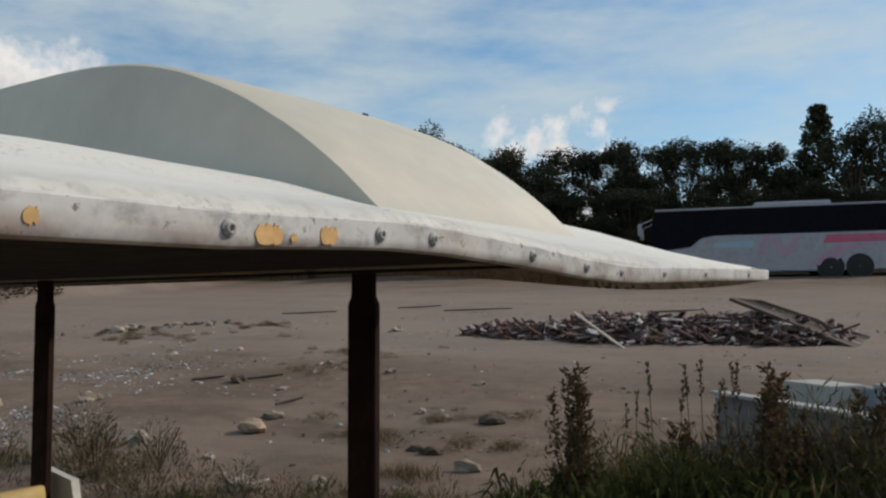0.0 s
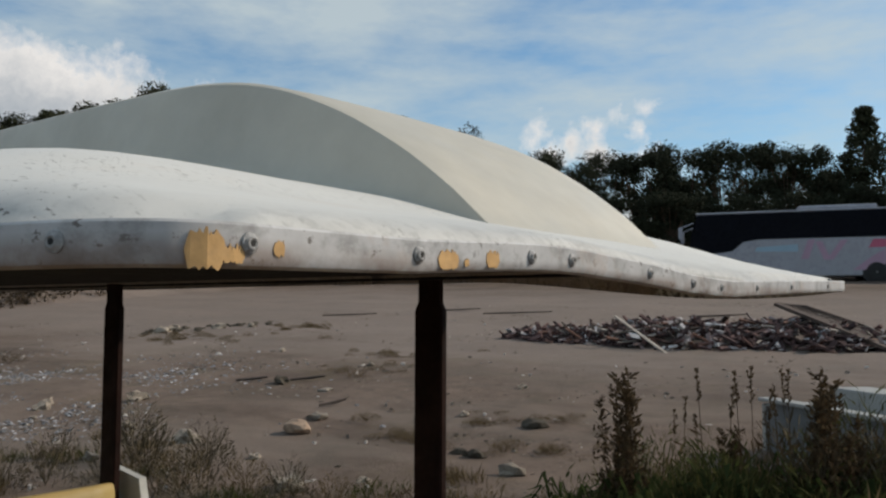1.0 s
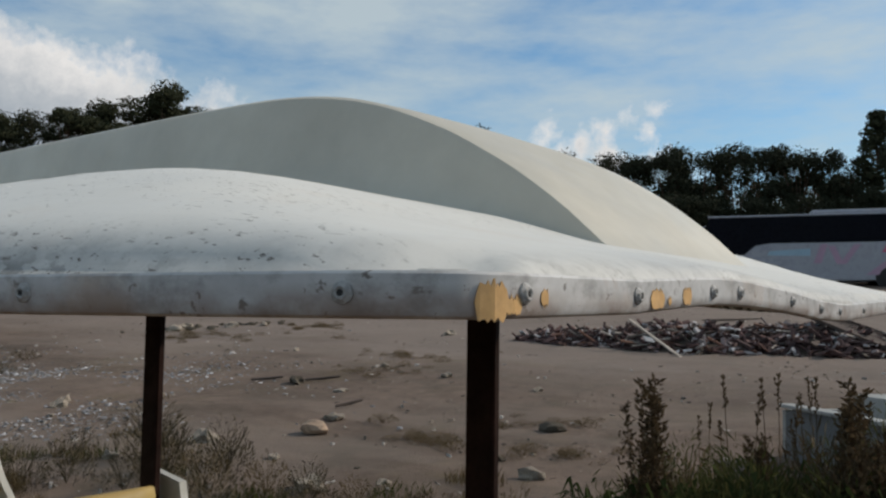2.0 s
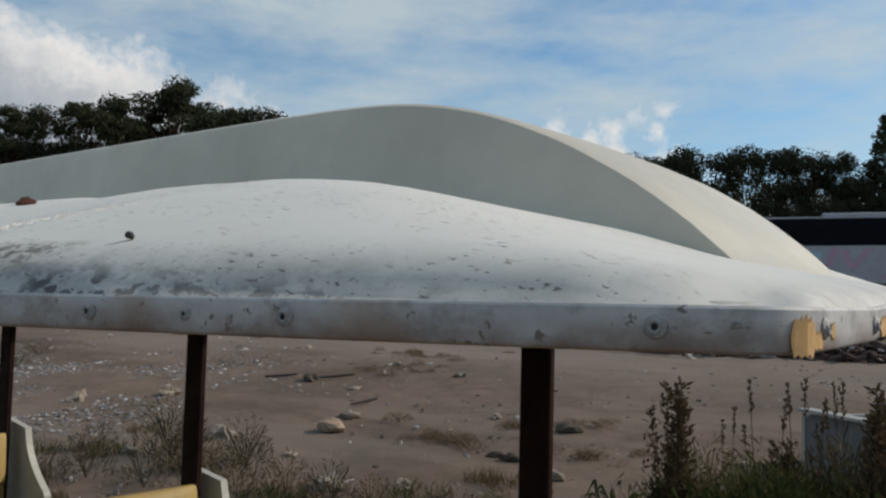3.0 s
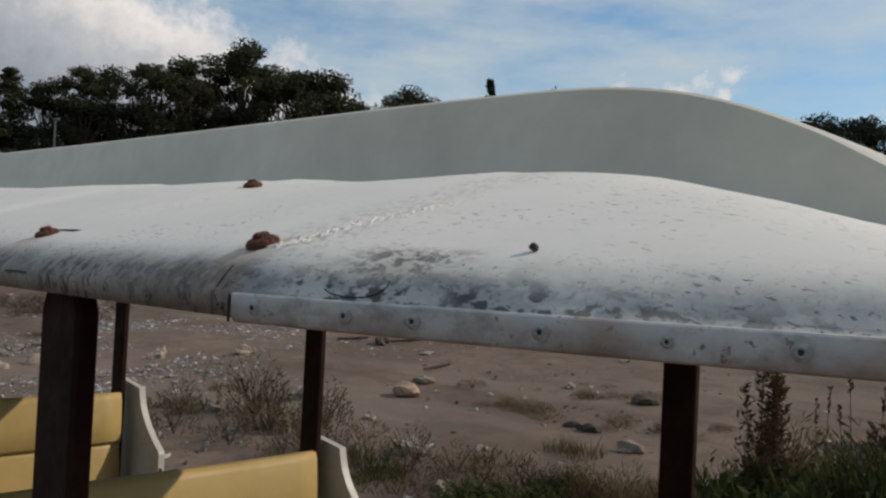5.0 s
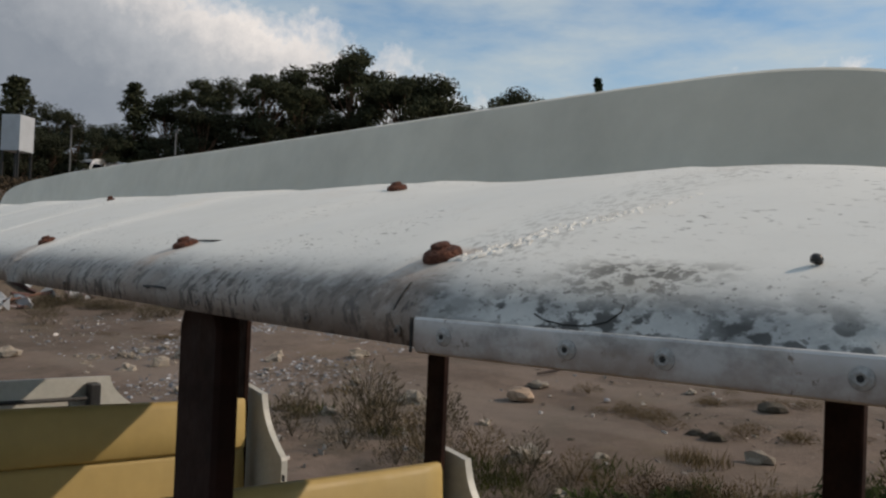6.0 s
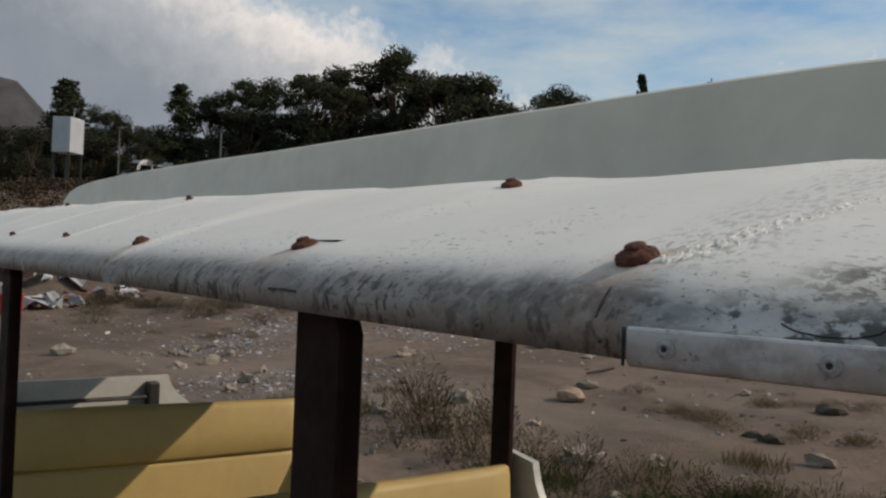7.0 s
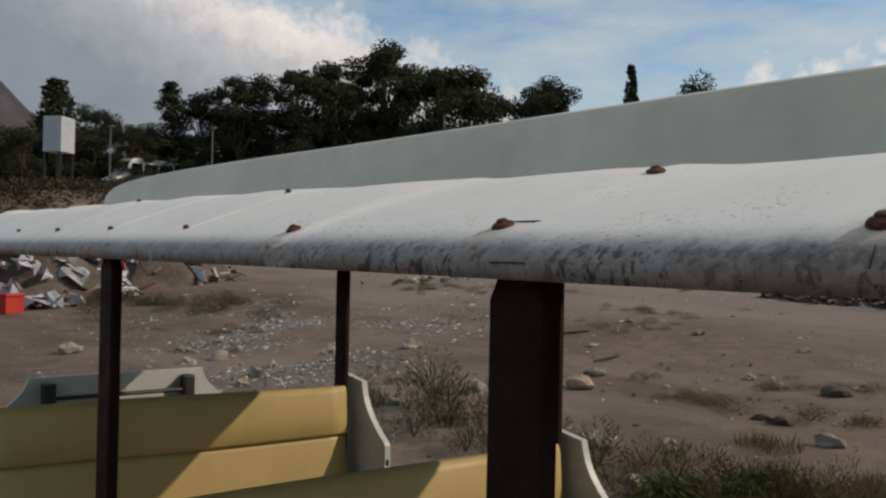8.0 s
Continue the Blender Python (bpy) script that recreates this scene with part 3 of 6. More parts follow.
# the nose starts just under the roof skin
vs0 = [(0.26, -0.006), (0.255, -0.004), (0.25, -0.002), (0.25, 0), (0.25, 0), (0.238, 0), (0.17, 0), (-0.01, 0), (-0.19, 0), (-0.26, 0), (-0.272, 0), (-0.272, 0), (-0.272, -0.002), (-0.277, -0.004), (-0.282, -0.006)]
rows.append([bm.verts.new((0.206 + max(0.0, -v) * 0.038, v, roof_z(0.206, v) + wave(0.212, v) - 0.010 + o)) for v, o in vs0])
for u in SU:
    h = float(np.interp(u, *T_H))
    hs = sum(float(np.interp(u + o, *T_H)) for o in (-0.02, 0, 0.02)) / 3 if 0.29 < u < 4.9 else h
    pts = []
    for side, vt in ((1, 0.25), (-1, 0.272)):
        zr = roof_z(u, side * (vt + 0.05)) - 0.012
        up = max(0.0, hs - zr)
        k = min(1, up / 0.17)
        prof = [(vt + 0.060 * k, zr), (vt + 0.042 * k, zr + 0.12 * up), (vt + 0.026 * k, zr + 0.45 * up), (vt + 0.012 * k, zr + 0.85 * up), (vt + 0.002, zr + 0.97 * up), (vt - 0.010, hs), (vt - 0.08, hs + 0.003)]
        pts.append([(side * a, c) for a, c in prof])
    line = pts[0] + [(-0.01, hs + 0.005)] + pts[1][::-1]
    shift = 0.03 * math.exp(-(u - 0.243) / 0.3)
    rows.append([bm.verts.new((u + (shift * min(1, max(0, (0.25 - a) / 0.5))), a, c)) for a, c in line])
for a, c in zip(rows, rows[1:]):
    for i in range(len(a) - 1):
        bm.faces.new((a[i], c[i], c[i + 1], a[i + 1]))
bm.faces.new(rows[-1])
bmesh.ops.recalc_face_normals(bm, faces=bm.faces[:])
spine = part("roof_spine", bm, M_SPINE, wagon, "ivory raised spine of the roof with a sloping nose", True)
es = spine.modifiers.new("edges", "EDGE_SPLIT")
es.split_angle = radians(40)

# painted metal strip round the front part of the rim
bm = bmesh.new()
path = [(skew_u(u, float(np.interp(u, *T_E))), float(np.interp(u, *T_E)) + 0.0006) for u in list(np.arange(0.608, 0.08, -0.02))]
path += [(skew_u(u, v) - 0.0004, v + 0.0004) for u, v in BEND[:0:-1]] + [(front_u(v) - 0.0010, v) for v in [0.835, 0.82] + list(np.arange(0.80, -0.76, -0.04))] + [(front_u(-0.775) + 0.004, -0.775)]
flat_path, path = path, []
for i, (u, v) in enumerate(flat_path):
    du, dv = (Vector(flat_path[min(i + 1, len(flat_path) - 1)]) - Vector(flat_path[max(i - 1, 0)])).normalized()
    n = Vector((dv, -du)) * -1
    if n.dot(Vector((u - 2.5, v))) < 0:
        n = -n
    path.append((u, v, n.x, n.y))
rows = []
for u, v, nx, ny in path:
    sag = -wave(u, v)
    low = 0.0012 * min(1.0, max(0.0, (v - 0.6) / 0.25))
    dent = 0.0005 * noise.noise(Vector((u * 22, v * 22, 1)))
    rows.append([bm.verts.new((u + nx * o, v + ny * o, z - sag)) for o, z in ((-0.004, 2.1480), (0.0012, 2.1478), (0.0024, 2.1464), (0.0022 + dent, 2.1345), (0.0018 + dent, 2.1305 - low), (0.0003, 2.1280 - low), (-0.0025, 2.1266 - low), (-0.008, 2.1266 - low))])
for a, b in zip(rows, rows[1:]):
    for i in range(7):
        bm.faces.new((a[i], b[i], b[i + 1], a[i + 1]))
bm.faces.new(rows[0])
bm.faces.new(rows[-1])
bmesh.ops.recalc_face_normals(bm, faces=bm.faces[:])
strip = part("edge_strip", bm, M_FASCIA, wagon, "chipped grey-white edge strip with rust stains", True)
es = strip.modifiers.new("edges", "EDGE_SPLIT")
es.split_angle = radians(28)

bolt_me = mesh_of("rivet", lathe([(0.0056, 0), (0.0055, 0.0010), (0.0046, 0.0016), (0.0040, 0.0017), (0.0036, 0.0031), (0.0024, 0.0034), (0.0015, 0.0026), (0.0012, 0.0012)], 18), M_BOLT, True)
worn_bm = lathe([(0.0050, 0), (0.0048, 0.0010), (0.0036, 0.0024), (0.0024, 0.0026), (0.0015, 0.0016), (0.0012, 0.0004)], 12)
worn_me = mesh_of("worn_rivet", worn_bm, simple("grimy rivet", (0.15, 0.125, 0.105), 0.7, vary=0.4, scale=150, fine=400, bump=0.2), True)
core_me = mesh_of("socket", lathe([(0.0017, 0.0010), (0.0017, 0.0030)], 10), M_HOLE)


def rivet(u, v, z, nu, nv, s=1.0, me=None):
    n = Vector((nu, nv, 0)).normalized()
    m = Matrix.Translation((u, v, z)) @ n.to_track_quat("Z", "Y").to_matrix().to_4x4() @ Matrix.Diagonal((s, s, s, 1))
    r = shared("rivet", me or bolt_me, wagon, m)
    shared("socket", core_me, r, Matrix.Identity(4))


def edge_spot(U):
    """A spot on the side face of the strip, with its outward direction."""
    w = float(np.interp(U, *T_E))
    w2 = float(np.interp(U + 0.01, *T_E))
    du, dv = skew_u(U + 0.01, w2) - skew_u(U, w), w2 - w
    n = Vector((-dv, du)).normalized()
    return skew_u(U, w) + n.x * 0.0020, w + 0.0006 + n.y * 0.0020, n.x, n.y


for U in (0.585, 0.505, 0.452, 0.366, 0.296, 0.232, 0.050):
    u, v, nu, nv = edge_spot(U)
    rivet(u, v, 2.1375 + wave(u, v), nu, nv, 0.75 if U == 0.296 else 1.0)
for v in (0.826, 0.685, 0.539, 0.470, 0.295, 0.165, 0.06, -0.10, -0.30, -0.58):
    rivet(front_u(v) - 0.0034, v, 2.138 + wave(0, v), -1, -0.0876, 1.0 if v > 0.1 else 0.8)
for u in (0.622, 0.735, 0.93, 1.33, 1.7, 2.1):
    rivet(u, float(np.interp(u, *T_E)) - 0.0012, 2.1375 + wave(u, float(np.interp(u, *T_E))), 0, 1, 0.72, worn_me)

# ochre patches where the paint has flaked off
random.seed(4)


def along_strip(v0, step):
    """A point on the strip's outer face, a step in metres from where its front crosses v0."""
    k = min(range(len(path)), key=lambda i: abs(path[i][1] - v0) + (9 if path[i][0] > 0.1 else 0))
    d = 1 if step > 0 else -1
    left = abs(step)
    p = Vector(path[k][:2])
    p.y, p.x = v0, p.x + (front_u(v0) - front_u(p.y) if v0 < 0.83 else 0.0)
    while 0 <= k + d < len(path):
        q = Vector(path[k + d][:2])
        seg = (q - p).length
        if seg >= left and seg > 1e-6:
            p = p.lerp(q, left / seg)
            break
        left -= seg
        p, k = q, k + d
    n = Vector(path[k][2:])
    return p + n * 0.0026, n


def flake(v0, z, w, h, mat=M_OCHRE, name="bare_patch", label="flaked patch of bare ochre primer"):
    """A ragged bare patch lying on the strip, bent round its corner where it crosses it."""
    bm = bmesh.new()
    turn = random.uniform(0, 50)
    n = 22
    cols_ = []
    for i in range(n + 1):
        f = -1 + 2 * i / n
        p, nn = along_strip(v0, f * w / 2)
        env = max(0.0, 1 - abs(f) ** 7.0)
        hi = h / 2 * env * (0.85 + 0.5 * noise.noise(Vector((f * 5.1 + turn, 0, 0)))) + random.uniform(-0.0012, 0.0016)
        lo = -h / 2 * env * (0.9 + 0.4 * noise.noise(Vector((f * 2.7 + turn, 5, 0)))) - random.uniform(0, 0.0012)
        zc = z + wave(0, v0)
        q = p + nn * 0.0003
        cols_.append([bm.verts.new((p.x, p.y, zc + lo)), bm.verts.new((q.x, q.y, zc + lo)), bm.verts.new((q.x, q.y, zc + hi)), bm.verts.new((p.x, p.y, zc + hi))])
    for a, b in zip(cols_, cols_[1:]):
        for k in range(3):
            bm.faces.new((a[k], b[k], b[k + 1], a[k + 1]))
    bmesh.ops.recalc_face_normals(bm, faces=bm.faces[:])
    part(name, bm, mat, strip, label)


flake(0.850, 2.1345, 0.020, 0.019)
flake(0.836, 2.1325, 0.014, 0.008)
flake(0.806, 2.1365, 0.008, 0.008)
flake(0.652, 2.1355, 0.024, 0.012)
flake(0.596, 2.1365, 0.018, 0.012)
flake(0.630, 2.134, 0.006, 0.004)
# rusty capped bolts through the roof
cap_me = mesh_of("rusty_cap", lathe([(0.0145, -0.002), (0.0150, 0.001), (0.0135, 0.004), (0.0105, 0.0055), (0.0075, 0.0062), (0.0072, 0.0085), (0.0058, 0.0096), (0.002, 0.0100)], 12), M_RUST, False)
small_cap = mesh_of("rusty_nut", lathe([(0.0095, -0.002), (0.0095, 0.002), (0.006, 0.003), (0.006, 0.008), (0.002, 0.009)], 8), M_RUST, False)
caps = [(0.642, 0.991, 1), (1.111, 0.978, 1), (1.650, 0.978, 1), (2.19, 0.958, 0), (2.74, 0.955, 0), (3.29, 0.955, 0), (3.84, 0.955, 0), (4.39, 0.955, 0), (4.94, 0.955, 0),
        (1.12, 0.683, 1), (2.25, 0.68, 0), (3.35, 0.68, 0), (4.45, 0.68, 0)]
for u, v, big in caps:
    e = 0.01
    gu, gv = (roof_z(u + e, v) - roof_z(u - e, v)) / (2 * e), (roof_z(u, v + e) - roof_z(u, v - e)) / (2 * e)
    n = Vector((-gu, -gv, 1)).normalized()
    s = random.uniform(0.92, 1.08)
    m = Matrix.Translation((u, v, roof_z(u, v) + 0.001)) @ n.to_track_quat("Z", "Y").to_matrix().to_4x4() @ Matrix.Diagonal((s, s, s, 1))
    shared("rusty_cap", cap_me if big else small_cap, wagon, m, "rusty domed cap nut" if big else "")
m = Matrix.Translation((0.401, 0.936, roof_z(0.401, 0.936) + 0.001)) @ pose(0, 0, 0, 20, 0, 0)
shared("black_knob", mesh_of("black_knob", lathe([(0.0032, 0), (0.0035, 0.0026), (0.0024, 0.0042), (0.001, 0.0046)], 10), M_BLACK, True), wagon, m, "small black stub on the roof")

# filler ridge over a repaired crack, and open joint lines
M_FILL = simple("cracked white filler", (0.70, 0.69, 0.65), 0.85, vary=0.22, scale=90, fine=260, bump=0.25, bump_scale=220)
bm = bmesh.new()
for i in range(210):
    f = random.random() ** 1.5
    u0, v0 = 0.620 - 0.062 * f, 0.992 - 0.195 * f
    off = random.gauss(0, 0.0095 * (1 - 0.3 * f))
    u, v = u0 + off * 0.93, v0 + off * 0.37
    r = random.uniform(0.0010, 0.0048) * (1.1 - 0.6 * f) * math.exp(-(off / 0.016) ** 2) * (0.45 + 0.55 * (noise.noise(Vector((f * 14, 3, 0))) > -0.05))
    turn, lift = random.uniform(0, 6.28), random.uniform(0.0002, 0.0008)
    rim_, cap_ = [], []
    for k in range(6):
        a = turn + k * math.pi / 3
        q = r * random.uniform(0.6, 1.3)
        x, y = u + math.cos(a) * q * 0.8, v + math.sin(a) * q * 1.5
        rim_.append(bm.verts.new((x, y, roof_z(x, y) - 0.0008)))
        x, y = u + math.cos(a) * q * 0.5, v + math.sin(a) * q * 1.0
        cap_.append(bm.verts.new((x, y, roof_z(x, y) + lift)))
    bm.faces.new(cap_)
    for k in range(6):
        bm.faces.new((rim_[k], rim_[(k + 1) % 6], cap_[(k + 1) % 6], cap_[k]))
bmesh.ops.recalc_face_normals(bm, faces=bm.faces[:])
part("filler_ridge", bm, M_FILL, roof, "cracked white filler over a roof repair")


def seam_line(pts, wd, name="joint_line"):
    bm = bmesh.new()
    prev = None
    for i, (u, v, z, nu, nv, nz) in enumerate(pts):
        n = Vector((nu, nv, nz)).normalized()
        a, b = Vector(pts[max(0, i - 1)][:3]), Vector(pts[min(len(pts) - 1, i + 1)][:3])
        t = (b - a).normalized().cross(n)
        p = Vector((u, v, z + wave(u, v))) + n * 0.0005
        w = wd * random.uniform(0.5, 1.3)
        row = [bm.verts.new(p - t * w), bm.verts.new(p + t * w), bm.verts.new(p + t * w - n * 0.002), bm.verts.new(p - t * w - n * 0.002)]
        if prev:
            for k in range(4):
                bm.faces.new((prev[k], row[k], row[(k + 1) % 4], prev[(k + 1) % 4]))
        prev = row
    bmesh.ops.recalc_face_normals(bm, faces=bm.faces[:])
    part(name, bm, M_HOLE, roof)


E6 = float(np.interp(0.604, *T_E))
seam_line([(0.6015, E6 + 0.0042, z, 0, 1, 0) for z in (2.126, 2.134, 2.140, 2.1475)], 0.0006)
seam_line([(0.628 + 0.012 * (d / 0.06), float(np.interp(0.63, *T_E)) - d, roof_z(0.63, float(np.interp(0.63, *T_E)) - d), 0, 0.6, 0.8) for d in (0.002, 0.006, 0.010, 0.014, 0.018)], 0.0005)
seam_line([(u, float(np.interp(u, *T_E)) + 0.0005, 2.1465 + 0.001 * random.random(), 0, 1, 0.2) for u in np.arange(1.0, 1.06, 0.01)], 0.0014)

# hooked crack where a patch has lifted above the strip
hook = [(0.474, 0.012), (0.473, 0.008), (0.478, 0.004), (0.488, 0.0022), (0.502, 0.002), (0.515, 0.003), (0.523, 0.005)]
seam_line([(u, float(np.interp(u, *T_E)) - d, roof_z(u, float(np.interp(u, *T_E)) - d), 0, 0.5, 0.8) for u, d in hook], 0.00026)


# ceiling and beams with shade put into their colour, and dark posts
part("ceiling", boxed(0.30, 5.5, -0.78, 0.72, 2.2000, 2.2030), M_UNDER, wagon, "board ceiling under the roof, its shade put into a near-black colour")
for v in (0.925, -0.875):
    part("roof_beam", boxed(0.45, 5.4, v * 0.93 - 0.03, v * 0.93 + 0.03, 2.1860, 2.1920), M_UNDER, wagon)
post_u, post_v = 0.0515, 0.0145
POSTS = [(1.105, 0.947), (2.735, 0.952), (4.40, 0.945), (1.260, -0.870), (2.823, -0.794), (4.324, -0.726), (5.72, 0.9)]


def post_mesh():
    bm = bmesh.new()
    rings = []
    for z, s in ((0.42, 1), (2.098, 1), (2.122, 0.76), (2.196, 0.74)):
        p, w = post_u * s, post_v
        c = 0.005
        rings.append([bm.verts.new((x, y, z)) for x, y in ((p - c, w), (-p + c, w), (-p, w - c), (-p, -w + c), (-p + c, -w), (p - c, -w), (p, -w + c), (p, w - c))])
    for a, b in zip(rings, rings[1:]):
        for i in range(8):
            bm.faces.new((a[i], a[(i + 1) % 8], b[(i + 1) % 8], b[i]))
    bm.faces.new(rings[0])
    bm.faces.new(rings[-1])
    bmesh.ops.recalc_face_normals(bm, faces=bm.faces[:])
    return mesh_of("post", bm, M_POST)


pm = post_mesh()
for u, v in POSTS:
    shared("post", pm, wagon, Matrix.Translation((u, v, 0)))

bm = bmesh.new()
line = [(1.25 + 3.2 * i / 14, -0.90, 2.196 - 0.018 * math.sin(math.pi * i / 14)) for i in range(15)]
for p, q in zip(line, line[1:]):
    rod(bm, p, q, 0.0025, 0.0025, 6)
part("cable", bm, M_BLACK, wagon, "thin black cable slung under the roof")

# benches across the wagon, each a two-part backrest with its seat
for k, (un, uf) in enumerate(((1.16, 1.20), (2.755, 2.765), (4.38, 4.245))):
    bench = new("bench")
    bench.parent = wagon
    tagged(bench, "yellow moulded bench spanning the wagon")
    um = (un + uf) / 2
    skew = Matrix.Translation((um, (0.02, 0.06, 0.125)[k], 0)) @ Matrix.Rotation((uf - un) / 1.74, 4, "Z")

    def cushion(name, profile):
        bm = bmesh.new()
        n = 18
        rows = []
        for i in range(n + 1):
            v = -0.83 + 1.66 * i / n
            e = min(1.0, min(v + 0.83, 0.83 - v) / 0.03)
            rows.append([bm.verts.new(skew @ Vector((a * (0.75 + 0.25 * e), v, b + 0.004 * math.sin(v * 3 + b * 9)))) for a, b in profile])
        m = len(profile)
        for a, b in zip(rows, rows[1:]):
            for i in range(m):
                bm.faces.new((a[i], a[(i + 1) % m], b[(i + 1) % m], b[i]))
        bm.faces.new(rows[0])
        bm.faces.new(rows[-1])
        bmesh.ops.recalc_face_normals(bm, faces=bm.faces[:])
        return part(name, bm, M_YELLOW, bench, "", True)
    top_z = (1.41, 1.436, 1.474)[k]
    cushion("upper_backrest", [(0.035, top_z - 0.25), (0.030, top_z - 0.03), (0.018, top_z), (-0.014, top_z - 0.003), (-0.028, top_z - 0.03), (-0.040, top_z - 0.14), (-0.046, top_z - 0.235), (-0.034, top_z - 0.25)])
    cushion("lower_backrest", [(0.034, top_z - 0.60), (0.034, top_z - 0.254), (-0.022, top_z - 0.254), (-0.030, top_z - 0.28), (-0.060, top_z - 0.45), (-0.085, top_z - 0.58), (-0.07, top_z - 0.60)])
    cushion("seat", [(-0.04, 0.80), (-0.05, 0.86), (-0.42, 0.885), (-0.47, 0.87), (-0.475, 0.80)])
    part("seat_box", boxed(um - 0.44, um + 0.02, -0.80, 0.84, 0.45, 0.798), M_PANEL, bench)

# scalloped side panels fixed to the far posts


def side_panel(u0, v0, top_z):
    pts = [(u0 + 0.10, top_z + 0.03), (u0 - 0.03, top_z + 0.012), (u0 - 0.115, top_z)]
    pts += [(u0 - 0.120 - 0.215 * (i / 8) ** 1.9, top_z - 0.28 * (i / 8) ** 0.95) for i in range(1, 9)]
    pts += [(u0 - 0.345, top_z - 0.295), (u0 - 0.345, 0.46), (u0 + 0.10, 0.46)]
    p = part("side_panel", extruded(pts, (v0 - 0.087, v0 - 0.055), "y"), M_PANEL, wagon, "off-white scalloped side panel with a bright moulded edge")
    part("latch", boxed(u0 - 0.385, u0 - 0.365, v0 - 0.054, v0 - 0.046, top_z - 0.385, top_z - 0.355, bevel=0.002), M_BLACK, p)
    return p


for (u, v), tz in zip(POSTS[3:6], (1.40, 1.444, 1.492)):
    side_panel(u, v, tz)

# rear end panel with a black rail on two brackets
pts = [(0.49, 1.405), (-0.55, 1.405)] + [(-0.55 - 0.22 * (i / 8) ** 1.8, 1.405 - 0.23 * (i / 8)) for i in range(1, 9)] + [(-0.86, 1.15), (-0.86, 0.46), (0.93, 0.46), (0.93, 1.15)]
pts += [(0.49 + 0.22 * (i / 8) ** 1.8, 1.405 - 0.23 * (i / 8)) for i in range(8, 0, -1)]
endp = part("end_panel", extruded(pts, (5.76, 5.79), "x"), M_PANEL, wagon, "grey-white scalloped end panel with a black rail")
bm = bmesh.new()
rod(bm, (5.70, 0.37, 1.285), (5.70, -0.42, 1.285), 0.013, 0.013)
part("rail", bm, M_BLACK, endp)
for v in (0.39, -0.435):
    part("bracket", boxed(5.675, 5.759, v - 0.035, v + 0.035, 1.17, 1.375, bevel=0.012), M_BLACK, endp)

# floor, chassis and wheels
part("floor", boxed(0.7, 5.8, -0.93, 0.93, 0.42, 0.455, bevel=0.005), M_CHASSIS, wagon)
for v in (-0.5, 0.5):
    part("chassis_beam", boxed(0.75, 5.75, v - 0.04, v + 0.04, 0.30, 0.418), M_CHASSIS, wagon)
wheel_me = mesh_of("tyre", lathe([(0.16, -0.09), (0.26, -0.085), (0.28, -0.06), (0.28, 0.06), (0.26, 0.085), (0.16, 0.09)], 24), M_TYRE, True)
rim_me = mesh_of("rim", lathe([(0.158, -0.07), (0.158, 0.075), (0.12, 0.05), (0.05, 0.06), (0.02, 0.075)], 20), M_RIM, True)
for u in (1.5, 4.9):
    for v in (-0.78, 0.78):
        w = new("wheel")
        w.parent = wagon
        w.matrix_local = Matrix.Translation((u, v, 0.28)) @ Matrix.Rotation(radians(-90 if v > 0 else 90), 4, "X")
        shared("tyre", wheel_me, w, Matrix.Identity(4))
        shared("rim", rim_me, w, Matrix.Identity(4))
    bm = bmesh.new()
    rod(bm, (u, -0.7, 0.28), (u, 0.7, 0.28), 0.03, 0.03)
    part("axle", bm, M_CHASSIS, wagon)


# ---- trees ----
def scatter_mesh(name, centres, mat, size, seed, flat=0.0, up=0.4):
    """Many small four-cornered leaves round the given clump centres (x, y, z, radius, count)."""
    rng = np.random.default_rng(seed)
    P, F = [], []
    for cx, cy, cz, r, n in centres:
        d = rng.normal(size=(n, 3))
        d /= np.linalg.norm(d, axis=1)[:, None]
        rad = r * (0.45 + 0.6 * rng.random(n) ** 0.6)
        c = np.array([cx, cy, cz]) + d * rad[:, None] * np.array([1, 1, 1 - flat])
        a = rng.normal(size=(n, 3))
        a /= np.linalg.norm(a, axis=1)[:, None]
        b = np.cross(a, d + rng.normal(size=(n, 3)) * 0.7)
        b /= np.linalg.norm(b, axis=1)[:, None]
        s = size * (0.5 + rng.random(n))[:, None]
        base = sum(len(p) for p in P)
        q = np.stack([c - a * s, c + b * s * 0.45, c + a * s, c - b * s * 0.45], 1).reshape(-1, 3)
        P.append(q)
        k = np.arange(n) * 4 + base
        F.append(np.stack([k, k + 1, k + 2, k + 3], 1))
    me = bpy.data.meshes.new(name)
    me.from_pydata(np.concatenate(P).tolist(), [], np.concatenate(F).tolist())
    me.materials.append(mat)
    return me


